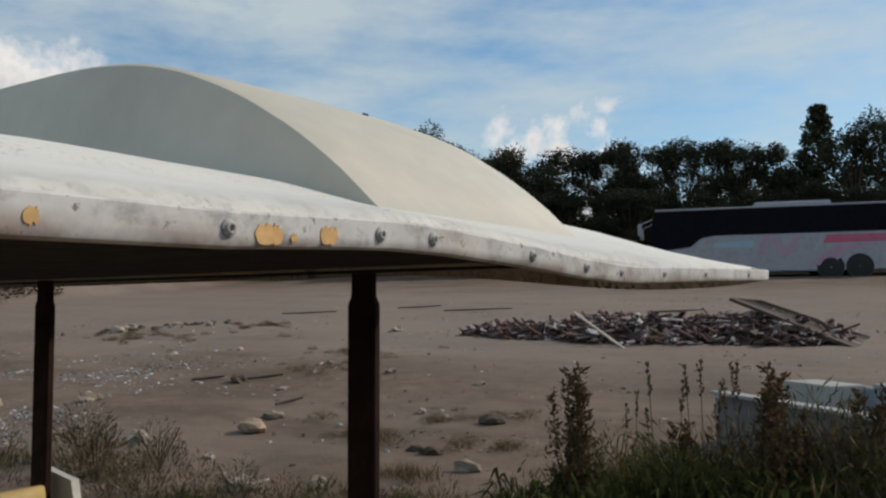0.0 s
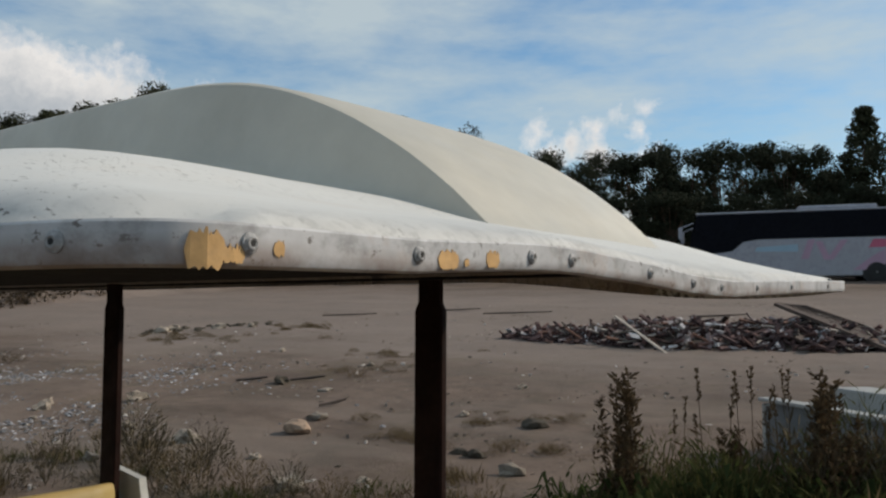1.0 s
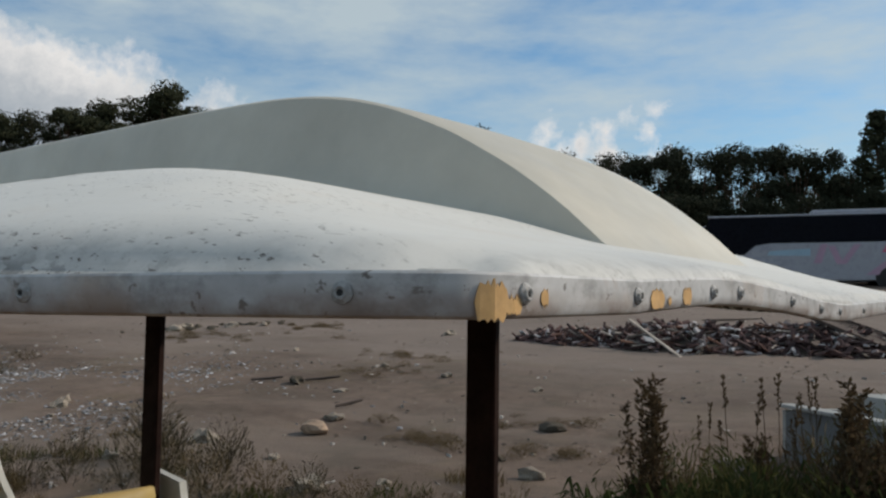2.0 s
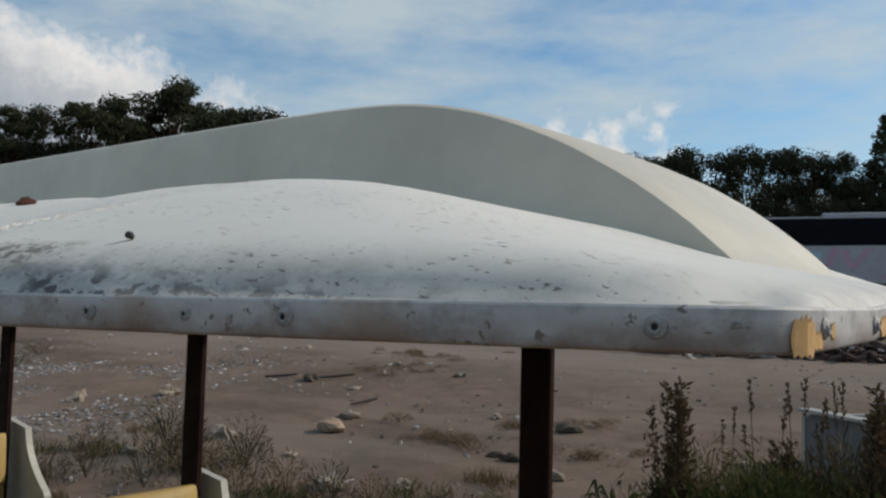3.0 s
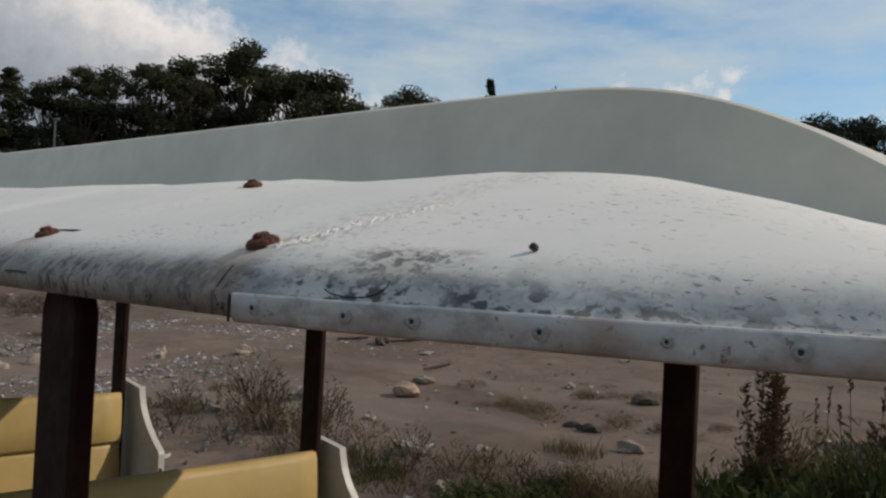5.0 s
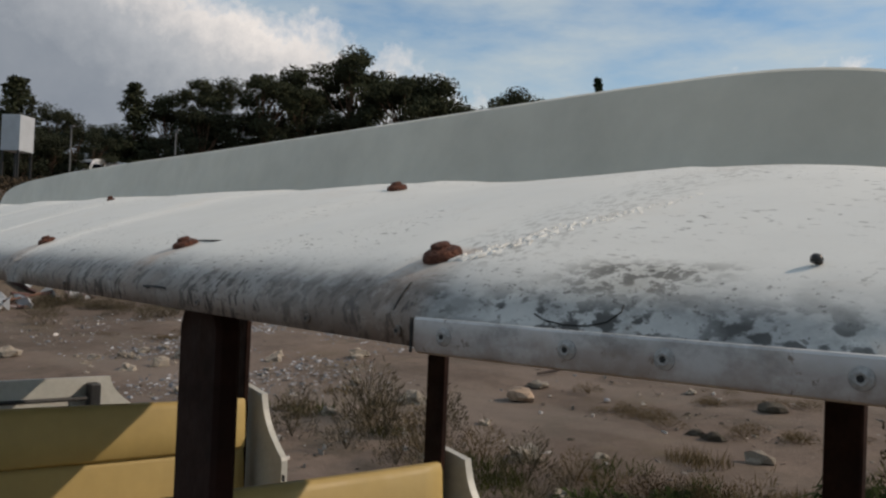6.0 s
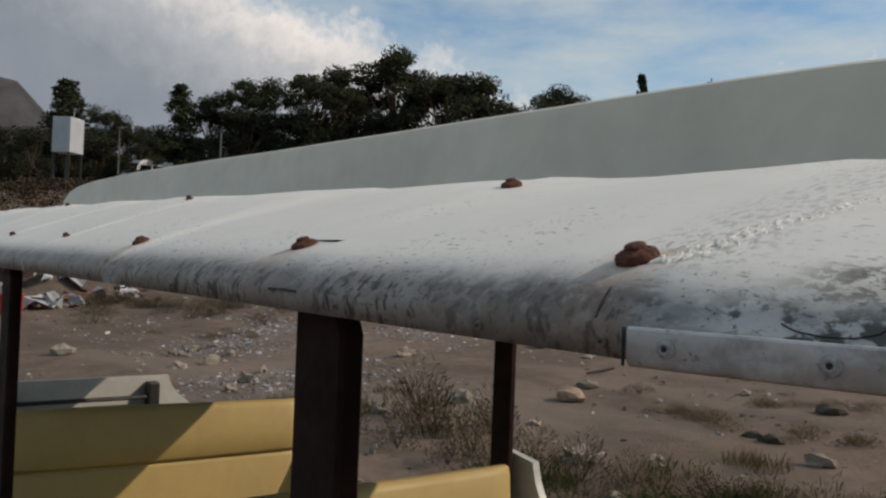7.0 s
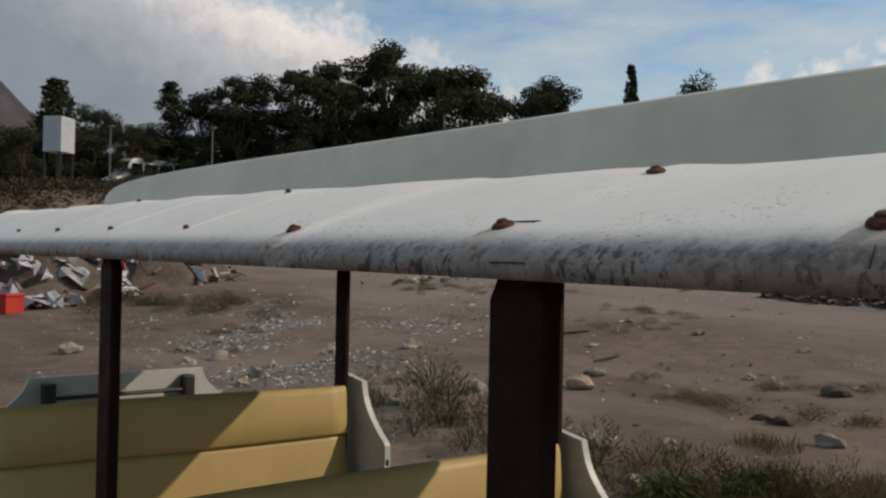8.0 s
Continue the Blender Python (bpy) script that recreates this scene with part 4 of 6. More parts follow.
def tree(kind, seed, label):
    """A tree about 10 m high at the origin: tapered trunk with limbs, and a crown of leaf clumps."""
    rng = random.Random(seed)
    t = new(kind)
    bm = bmesh.new()
    lean = (rng.uniform(-0.5, 0.5), rng.uniform(-0.5, 0.5))
    H = 10.0
    clumps = []
    if kind == "cypress_tree":
        rod(bm, (0, 0, -0.3), (0, 0, 8.5), 0.16, 0.03, 8)
        for i in range(34):
            z = 0.9 + 9.0 * i / 33
            r = 0.78 * math.sin(math.pi * min(1, (z - 0.3) / 9.9) ** 0.75) ** 0.7 + 0.08
            for _ in range(3):
                a = rng.uniform(0, 6.28)
                clumps.append((math.cos(a) * r * 0.55, math.sin(a) * r * 0.55, z, max(0.18, r * 0.55), 80))
        me = scatter_mesh("crown", clumps, M_CYP, 0.11, seed)
    elif kind == "fir_tree":
        rod(bm, (0, 0, -0.3), (0, 0, 9.6), 0.18, 0.03, 8)
        for i in range(17):
            z = 1.2 + 8.8 * i / 16
            r = 2.1 * (1 - (z - 1.0) / 9.6) ** 0.8 + 0.15
            for j in range(7):
                a = rng.uniform(0, 6.28)
                rr = r * rng.uniform(0.35, 1.0)
                clumps.append((math.cos(a) * rr, math.sin(a) * rr, z - rr * 0.15, 0.35 + r * 0.17, 60))
                if j < 3:
                    rod(bm, (0, 0, z), (math.cos(a) * rr, math.sin(a) * rr, z - rr * 0.1), 0.04, 0.012, 5)
        me = scatter_mesh("crown", clumps, M_PINE, 0.14, seed, 0.3)
    elif kind == "umbrella_pine":
        fork = Vector((lean[0], lean[1], 5.0))
        rod(bm, (0, 0, -0.4), fork, 0.26, 0.18, 8)
        for i in range(15):
            a, rr = rng.uniform(0, 6.28), rng.uniform(0.3, 2.7)
            z = 9.4 - 0.32 * rr * rr * 0.8 + rng.uniform(-1.0, 0.25)
            p = Vector((lean[0] * 1.6 + math.cos(a) * rr, lean[1] * 1.6 + math.sin(a) * rr, z))
            rod(bm, fork + Vector((0, 0, rng.uniform(-1.2, 0.6))), p, 0.09, 0.02, 5)
            for _ in range(3):
                clumps.append((p.x + rng.uniform(-0.5, 0.5), p.y + rng.uniform(-0.5, 0.5), p.z + rng.uniform(-0.3, 0.5), rng.uniform(0.35, 1.0), 170))
        for i in range(16):
            a, rr = rng.uniform(0, 6.28), rng.uniform(0.3, 2.4)
            clumps.append((lean[0] + math.cos(a) * rr, lean[1] + math.sin(a) * rr, rng.uniform(2.0, 7.6), rng.uniform(0.7, 1.1), 170))
        me = scatter_mesh("crown", clumps, M_PINE, 0.108, seed, 0.35)
    else:
        fork = Vector((lean[0], lean[1], 3.2))
        rod(bm, (0, 0, -0.4), fork, 0.24, 0.17, 8)
        for i in range(26):
            a = rng.uniform(0, 6.28)
            z = rng.uniform(1.6, 9.3)
            R = 2.7 * math.sin(math.pi * (0.12 + 0.80 * (z - 1.0) / 9.0)) ** 0.7
            rr = R * rng.uniform(0.25, 1.0)
            p = Vector((lean[0] + math.cos(a) * rr, lean[1] + math.sin(a) * rr, z))
            rod(bm, fork + Vector((0, 0, rng.uniform(-0.6, 1.5))), p, 0.08, 0.015, 5)
            for _ in range(3):
                clumps.append((p.x + rng.uniform(-0.6, 0.6), p.y + rng.uniform(-0.6, 0.6), p.z + rng.uniform(-0.4, 0.6), rng.uniform(0.4, 1.15), 165))
        me = scatter_mesh("crown", clumps, M_BROAD, 0.108, seed, 0.15)
    part("trunk", bm, M_BARK, t)
    c = new("crown", me)
    c.parent = t
    tagged(t, label, "tree", group=kind.replace("_", " ") + " stand")
    return t


STOCK = {
    "p": [tree("umbrella_pine", s, "dark green umbrella pine with a spreading crown") for s in (1, 2, 3)],
    "b": [tree("leafy_tree", s, "dense dark green tree in the belt behind the yard") for s in (4, 5, 6, 7)],
    "f": [tree("fir_tree", s, "dark green pointed conifer behind the yard") for s in (8, 9)],
    "c": [tree("cypress_tree", 10, "narrow dark cypress standing among the trees")],
}
used = set()
COUNT = {}


def plant(kind, bearing_deg, dist, elev_deg, wide=1.0, base=None):
    """A tree of which the top shows at that bearing and elevation from the path's middle."""
    b = radians(bearing_deg)
    x, y = -0.4 - dist * math.sin(b), -0.3 + dist * math.cos(b)
    zt = 2.15 + dist * math.tan(radians(elev_deg))
    z0 = ground_z(x, y) if base is None else base
    COUNT[kind] = COUNT.get(kind, -1) + 1
    k = COUNT[kind] % len(STOCK[kind])
    src = STOCK[kind][k]
    s = (zt - z0) / 10.2
    if (kind, k) in used:
        t = copy_thing(src, Matrix.Identity(4))
    else:
        t = src
        used.add((kind, k))
    t.location = (x, y, z0)
    t.rotation_euler = (0, 0, random.uniform(0, 6.28))
    t.scale = (s * wide, s * wide, s)


random.seed(11)
for row in [("b", 27.3, 54, 9.6), ("b", 25.8, 56, 10.3), ("b", 24.0, 54, 9.4), ("b", 22.4, 55, 10.4), ("b", 20.7, 56, 9.9), ("b", 18.6, 55, 10.5), ("b", 17.0, 57, 10.1),
            ("b", 15.2, 55, 10.6), ("b", 13.4, 56, 10.4), ("b", 11.5, 55, 10.1), ("b", 9.5, 56, 9.9), ("f", 7.0, 56, 11.7), ("b", 5.1, 54, 10.7), ("b", 3.4, 55, 11.0), ("b", 1.5, 56, 11.2), ("b", -0.5, 55, 11),
            ("b", 29.3, 58, 10.6), ("b", 31.2, 60, 11.4), ("c", 35.3, 60, 12.4, 0.8), ("b", 33.5, 62, 8.6)]:
    plant(*row)
for row in [("p", 39.8, 58, 11.5), ("b", 42.6, 58, 10.6), ("p", 44.6, 57, 11.9), ("p", 47.3, 56, 12.8), ("b", 45.8, 58, 11.6), ("b", 48.9, 58, 11.8), ("p", 51.1, 57, 13.7), ("b", 52.4, 59, 11.4),
            ("p", 53.9, 56, 12.1), ("b", 55.3, 58, 11.6), ("p", 56.7, 56, 11.9), ("b", 58.7, 57, 11.6), ("p", 60.3, 57, 10.8), ("p", 62.2, 58, 9.6), ("f", 64.4, 57, 10.3, 1.3),
            ("b", 66.2, 62, 7.9), ("b", 68.9, 60, 8.7), ("f", 70.9, 60, 9.9, 1.5), ("b", 72.6, 60, 6.6), ("b", 75.0, 60, 6.4), ("b", 37.5, 62, 8.8)]:
    plant(*row)
for i in range(30):
    b = -2 + i * 2.6
    plant("b", b + random.uniform(-0.6, 0.6), random.uniform(63, 70), (8.6 if b < 40 else 9.0) if b < 62 else 7.2, 1.25)
for i in range(19):
    plant("b", 39 + i * 2.1 + random.uniform(-0.6, 0.6), random.uniform(55, 58), random.uniform(8.4, 9.8) if i < 11 else random.uniform(6.6, 7.6), 1.35)
for i in range(11):
    plant("b", 59.5 + i * 1.6 + random.uniform(-0.4, 0.4), random.uniform(58, 62), random.uniform(6.9, 7.9) if i < 8 else 6.2, 1.4)
for i in range(14):
    plant("b", 1.0 + i * 2.1 + random.uniform(-0.5, 0.5), random.uniform(51, 53), random.uniform(6.2, 7.6), 1.35)

# ---- coach parked before the trees ----
M_COACH = simple("white coach paint", (0.32, 0.33, 0.37), 0.3, vary=0.08, scale=1.5, fine=10, bump=0.03)
M_GLASS = simple("dark tinted glass", (0.004, 0.005, 0.009), 0.3, vary=0.2, scale=2, bump=0, spec=0.05)
M_PINK = simple("pink livery film", (0.50, 0.10, 0.18), 0.35, vary=0.12, scale=2, bump=0)
M_PALEP = simple("pale mauve livery film", (0.42, 0.27, 0.36), 0.35, vary=0.12, scale=2, bump=0)
M_BLUEF = simple("pale blue livery film", (0.30, 0.45, 0.55), 0.35, vary=0.12, scale=2, bump=0)


def coach():
    c = new("coach")
    L, Wd = 12.6, 2.55

    def shell(z0, z1, prof):
        bm = bmesh.new()
        a = [bm.verts.new((x, -Wd / 2, z)) for x, z in prof]
        b = [bm.verts.new((x, Wd / 2, z)) for x, z in prof]
        bm.faces.new(a)
        bm.faces.new(b[::-1])
        for i in range(len(prof)):
            j = (i + 1) % len(prof)
            bm.faces.new((a[i], b[i], b[j], a[j]))
        bmesh.ops.recalc_face_normals(bm, faces=bm.faces[:])
        bmesh.ops.bevel(bm, geom=[e for e in bm.edges if abs(e.verts[0].co.y - e.verts[1].co.y) < 0.01], offset=0.05, segments=2, affect="EDGES")
        return bm
    part("body", shell(0, 0, [(0.0, 0.35), (-0.05, 1.0), (0.03, 1.35), (2.0, 1.60), (2.5, 2.02), (3.2, 2.12), (12.55, 2.12), (12.6, 0.35)]), M_COACH, c)
    part("glass_band", shell(0, 0, [(0.03, 1.36), (0.12, 2.4), (0.42, 3.36), (12.3, 3.38), (12.55, 2.13), (3.2, 2.13), (2.5, 2.03), (2.0, 1.61)]), M_GLASS, c)
    part("roof", boxed(0.36, 12.35, -1.2, 1.2, 3.375, 3.47, bevel=0.04), M_COACH, c)
    part("air_unit", boxed(5.0, 8.4, -0.85, 0.85, 3.465, 3.68, bevel=0.09), M_COACH, c)
    for x in (2.45, 8.2, 9.45):
        for s in (-1, 1):
            w = new("wheel")
            w.parent = c
            w.matrix_local = Matrix.Translation((x, s * 1.14, 0.50)) @ Matrix.Rotation(radians(-90 * s), 4, "X")
            bm = lathe([(0.30, -0.14), (0.46, -0.13), (0.50, -0.09), (0.50, 0.10), (0.46, 0.14), (0.30, 0.15)], 26)
            part("tyre", bm, M_TYRE, w, "", True)
            part("rim", lathe([(0.295, -0.1), (0.295, 0.145), (0.22, 0.09), (0.10, 0.11), (0.05, 0.15)], 20), M_RIM, w, "", True)
            part("wheel_arch", lathe([(0.60, -0.2), (0.60, 0.1385), (0.55, 0.1385)], 28), M_TYRE, w)
    y = -Wd / 2 - 0.006
    # livery shapes
    part("livery_band", extruded([(7.9, 1.62), (12.4, 1.66), (12.4, 2.0), (8.1, 2.0)], (y, y + 0.01), "y"), M_PINK, c)
    part("livery_stroke", extruded([(5.0, 1.15), (5.35, 1.15), (5.65, 2.05), (5.35, 2.05)], (y, y + 0.01), "y"), M_PALEP, c)
    part("livery_stroke", extruded([(6.0, 1.10), (6.3, 1.10), (5.95, 1.95), (5.65, 1.95)], (y + 0.001, y + 0.01), "y"), M_PALEP, c)
    part("livery_stroke", extruded([(6.1, 1.10), (6.4, 1.10), (7.05, 2.0), (6.75, 2.0)], (y - 0.002, y + 0.01), "y"), M_PALEP, c)
    part("livery_sweep", extruded([(7.2, 0.6), (8.3, 0.6), (9.0, 1.3), (10.4, 1.5), (8.6, 1.55), (8.0, 1.2)], (y, y + 0.01), "y"), M_PALEP, c)
    part("livery_sky", extruded([(3.0, 1.55), (4.9, 1.5), (4.9, 1.85), (3.1, 1.75)], (y, y + 0.01), "y"), M_BLUEF, c)
    for s in (-1, 1):
        bm = bmesh.new()
        rod(bm, (0.25, s * 1.2, 3.0), (-0.35, s * 1.42, 2.75), 0.03, 0.03)
        box(bm, -0.45, -0.27, s * 1.42 - 0.1, s * 1.42 + 0.1, 2.2, 2.78, bevel=0.04)
        part("mirror", bm, M_COACH, c)
    return tagged(c, "white touring coach with dark windows and pink livery", "coach")


bus = coach()
bus.location = (-13.6, 43.1, 3.22)
bus.rotation_euler = (0, radians(-0.6), radians(16.0))

# ---- white tub beside the weeds ----
M_TUB = simple("white weathered tub", (0.33, 0.33, 0.31), 0.6, vary=0.15, scale=3, fine=25, bump=0.1)
M_TUBIN = simple("blue-grey tub lining", (0.22, 0.26, 0.30), 0.6, vary=0.15, scale=3, fine=25, bump=0.1)
tub = new("open_tub")
tub.matrix_world = pose(-2.30, 9.62, 0.55, 0, 0, -43)
# the near wall's shade is put into a darker grey than the tub's white
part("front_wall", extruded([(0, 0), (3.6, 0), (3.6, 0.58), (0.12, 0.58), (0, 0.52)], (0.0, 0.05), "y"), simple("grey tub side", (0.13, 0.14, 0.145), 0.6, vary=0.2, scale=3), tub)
part("back_wall", boxed(0.0, 3.6, 1.25, 1.31, 0, 0.70, bevel=0.01), M_TUB, tub)
part("end_wall", boxed(-0.06, 0.0, 0.0, 1.31, 0, 0.56, bevel=0.01), M_TUB, tub)
part("end_wall", boxed(3.6, 3.66, 0.0, 1.31, 0, 0.60, bevel=0.01), M_TUB, tub)
part("front_rim", boxed(-0.06, 3.66, -0.05, 0.12, 0.585, 0.625, bevel=0.012), M_TUB, tub)
part("back_rim", boxed(0.9, 3.66, 1.18, 1.36, 0.705, 0.745, bevel=0.012), M_TUB, tub)
part("corner_block", boxed(0.02, 0.75, 0.80, 1.24, 0.30, 0.72, bevel=0.015), M_TUB, tub)
part("lining", boxed(0.005, 3.595, 0.055, 1.245, 0.02, 0.10), M_TUBIN, tub)
part("inner_face", boxed(0.78, 3.59, 1.20, 1.245, 0.11, 0.69), M_TUBIN, tub)
tagged(tub, "white open fibreglass tub standing behind tall weeds", "tub")


def on_ground(x, y, z=0.0):
    return ground_z(x, y) + z


# ---- single stones, bricks and sticks ----
TRACK = [(-20.6, 15.4), (-19.0, 19.3)]
stone_me = [mesh_of("stone", lump(s, 1, 1, 1, 0.5), M_STONE) for s in range(5)]
brick_bm = lump(31, 0.19, 0.13, 0.12, 0.22)
brick_me = mesh_of("brick_lump", brick_bm, M_BRICK)
dark_me = [mesh_of("dark_stone", lump(s + 20, 1, 1, 1, 0.4), M_DARKSTONE) for s in range(2)]


def stone(x, y, r, flat=0.6, me=None, label="pale limestone lying on the dirt", name="stone"):
    o = new(name, me or random.choice(stone_me))
    o.matrix_world = Matrix.Translation((x, y, on_ground(x, y, r * flat * 0.25))) @ Matrix.Rotation(random.uniform(0, 6.28), 4, "Z") @ Matrix.Diagonal((r, r * random.uniform(0.6, 1.0), r * flat, 1))
    return tagged(o, label, "stone", group="loose stones")


random.seed(21)
o = new("brick_lump", brick_me)
o.matrix_world = Matrix.Translation((-7.5, 8.11, on_ground(-7.5, 8.11, 0.045))) @ Matrix.Rotation(radians(25), 4, "Z")
tagged(o, "pale orange broken block lying on the dirt", "block")
for x, y, r, f in ((-7.87, 8.9, 0.17, 0.35), (-8.31, 7.08, 0.20, 0.6), (-11.36, 8.74, 0.16, 0.7), (-5.82, 6.19, 0.15, 0.6), (-8.55, 12.66, 0.10, 0.6), (-12.24, 18.45, 0.16, 0.6), (-6.46, 12.02, 0.09, 0.6),
                   (-4.19, 7.53, 0.13, 0.7), (-5.33, 6.67, 0.07, 0.6), (-19.97, 16.25, 0.24, 0.5), (-20.3, 17.0, 0.2, 0.5), (-19.2, 17.6, 0.2, 0.6), (-18.6, 18.3, 0.16, 0.6), (-9.2, 10.6, 0.10, 0.4), (-6.2, 9.9, 0.08, 0.5),
                   (-8.6, 6.0, 0.12, 0.6), (-7.0, 6.9, 0.07, 0.6), (-9.8, 7.4, 0.1, 0.5), (-4.9, 5.5, 0.09, 0.6), (-10.3, 13.2, 0.1, 0.5), (-13.5, 14.2, 0.12, 0.6)):
    stone(x, y, r, f)
for x, y, r in ((-4.99, 9.6, 0.15), (-4.90, 7.98, 0.12), (-5.12, 8.05, 0.09), (-5.91, 6.99, 0.04), (-10.4, 10.9, 0.16)):
    stone(x, y, r, 0.6, random.choice(dark_me), "dark broken stone lying on the dirt", "dark_stone")
for x, y, ln, rz in ((-10.95, 10.75, 0.6, 16), (-10.1, 11.2, 0.6, 30), (-8.2, 9.6, 0.4, 60), (-15.5, 24.6, 1.6, 5), (-13.0, 24.0, 2.2, 12), (-18.0, 22.0, 2.0, 8), (-7.0, 24.5, 1.6, 2)):
    bm = bmesh.new()
    a = radians(rz)
    rod(bm, (-ln / 2 * math.cos(a), -ln / 2 * math.sin(a), 0.02), (0, 0.03, 0.05), 0.018, 0.025, 6)
    rod(bm, (0, 0.03, 0.05), (ln / 2 * math.cos(a), ln / 2 * math.sin(a), 0.09), 0.025, 0.015, 6)
    o = obj("stick", bm, M_WOOD_DARK)
    o.location = (x, y, on_ground(x, y, 0.01))
    tagged(o, "dark broken stick lying on the dirt", "stick", group="sticks")
# clods turned up along the edge of the rolled track
for i in range(30):
    f = random.random()
    x, y = TRACK[0][0] + f * (TRACK[1][0] - TRACK[0][0]) + random.gauss(0, 0.3), TRACK[0][1] + f * (TRACK[1][1] - TRACK[0][1]) + random.gauss(0, 0.35)
    stone(x, y, abs(random.gauss(0.03, 0.05)) + 0.04, random.uniform(0.4, 0.7), random.choice(dark_me), "dark earth clod beside the rolled track", "clod")
# boulder group by the track
for i in range(26):
    x, y = random.gauss(-12.9, 0.9), random.gauss(6.4, 0.7)
    stone(x, y, abs(random.gauss(0.04, 0.05)) + 0.04, random.uniform(0.5, 0.9))


# ---- pebbles and gravel ----
def pebbles(name, pts, mat, label):
    base = np.array([(-1, -0.7, 0), (1, -0.8, 0), (0.9, 0.8, 0), (-0.8, 0.9, 0), (-0.5, -0.4, 0.7), (0.6, -0.3, 0.8), (0.3, 0.5, 0.6)], float)
    faces = [(0, 1, 5, 4), (1, 2, 5), (2, 6, 5), (2, 3, 6), (3, 0, 4), (3, 4, 6), (4, 5, 6)]
    P, F = [], []
    for x, y, r in pts:
        a = random.uniform(0, 6.28)
        c, s = math.cos(a), math.sin(a)
        k = len(P)
        z = ground_z(x, y)
        e = random.uniform(0.5, 1.0)
        fl = random.uniform(0.35, 0.9)
        for bx, by, bz in base:
            bx, by = bx * r, by * r * e
            P.append((x + c * bx - s * by, y + s * bx + c * by, z - 0.01 + bz * r * fl))
        F += [tuple(k + i for i in f) for f in faces]
    me = bpy.data.meshes.new(name)
    me.from_pydata(P, [], F)
    me.materials.append(mat)
    return tagged(new(name, me), label, "gravel", kind="stuff")


def island_material(name, stops):
    m = bpy.data.materials.new(name)
    m.use_nodes = True
    nt = m.node_tree
    b = nt.nodes["Principled BSDF"]
    b.inputs["Roughness"].default_value = 0.9
    b.inputs["Specular IOR Level"].default_value = 0.2
    g = nt.nodes.new("ShaderNodeNewGeometry")
    r = nt.nodes.new("ShaderNodeValToRGB")
    while len(r.color_ramp.elements) < len(stops):
        r.color_ramp.elements.new(0.5)
    for el, (p, c) in zip(r.color_ramp.elements, stops):
        el.position, el.color = p, (*c, 1)
    nt.links.new(g.outputs["Random Per Island"], r.inputs[0])
    nt.links.new(r.outputs[0], b.inputs["Base Color"])
    return m


M_PEB = island_material("mixed pebbles", [(0.0, (0.08, 0.065, 0.05)), (0.55, (0.16, 0.13, 0.105)), (0.9, (0.26, 0.23, 0.19)), (1.0, (0.46, 0.43, 0.38))])
M_GRV = island_material("grey and white rubble", [(0.0, (0.09, 0.09, 0.095)), (0.5, (0.19, 0.19, 0.195)), (0.8, (0.27, 0.265, 0.27)), (1.0, (0.55, 0.55, 0.56))])
pts = []
for i in range(15000):
    d = 5.5 + 26 * random.random() ** 1.5
    b = radians(random.uniform(-4, 76))
    x, y = -0.4 - d * math.sin(b), -0.3 + d * math.cos(b)
    if noise.noise(Vector((x * 0.35, y * 0.35, 0))) + 0.5 * noise.noise(Vector((x * 1.1, y * 1.1, 4))) < random.uniform(-0.5, 0.45):
        continue
    pts.append((x, y, 0.008 + 0.028 * random.random() ** 4 + d * 0.0006))
pebbles("pebbles", pts, M_PEB, "scattered pebbles and crumbs over the dirt")
pts = []
for i in range(7000):
    x, y = random.gauss(-15.2, 2.3), random.gauss(9.6, 1.5)
    pts.append((x, y, 0.010 + 0.04 * random.random() ** 3.5))
for i in range(2600):
    x, y = random.gauss(-12.4, 1.4), random.gauss(6.6, 1.1)
    pts.append((x, y, 0.010 + 0.035 * random.random() ** 3))
pebbles("gravel_patch", pts, M_GRV, "spread of grey and white crushed rubble")
# flat scraps of paper, film and plaster trodden into the dirt
P, F = [], []
for i in range(620):
    d, b = 5.8 + 20 * random.random() ** 1.6, radians(random.uniform(2, 74))
    x, y = -0.4 - d * math.sin(b), -0.3 + d * math.cos(b)
    if noise.noise(Vector((x * 0.4, y * 0.4, 7))) < random.uniform(-0.3, 0.3):
        continue
    a, ln, wd = random.uniform(0, 6.28), random.uniform(0.015, 0.075), random.uniform(0.008, 0.024)
    c_, s_ = math.cos(a), math.sin(a)
    k = len(P)
    for sx, sy in ((-1, -0.7), (0.1, -1), (1, -0.4), (0.8, 0.8), (-0.6, 1)):
        px, py = sx * ln * random.uniform(0.7, 1.1), sy * wd
        P.append((x + c_ * px - s_ * py, y + s_ * px + c_ * py, ground_z(x, y) + random.uniform(0.012, 0.03)))
    for j in range(5):
        P.append((P[k + j][0], P[k + j][1], P[k + j][2] - 0.05))
    F.append(tuple(range(k, k + 5)))
    F += [(k + j, k + 5 + j, k + 5 + (j + 1) % 5, k + (j + 1) % 5) for j in range(5)]
me = bpy.data.meshes.new("litter")
me.from_pydata(P, [], F)
me.materials.append(island_material("trodden scraps", [(0.0, (0.12, 0.10, 0.085)), (0.5, (0.28, 0.25, 0.22)), (1.0, (0.55, 0.53, 0.50))]))
tagged(new("litter", me), "pale scraps of paper and plaster trodden into dirt", "litter", kind="stuff")


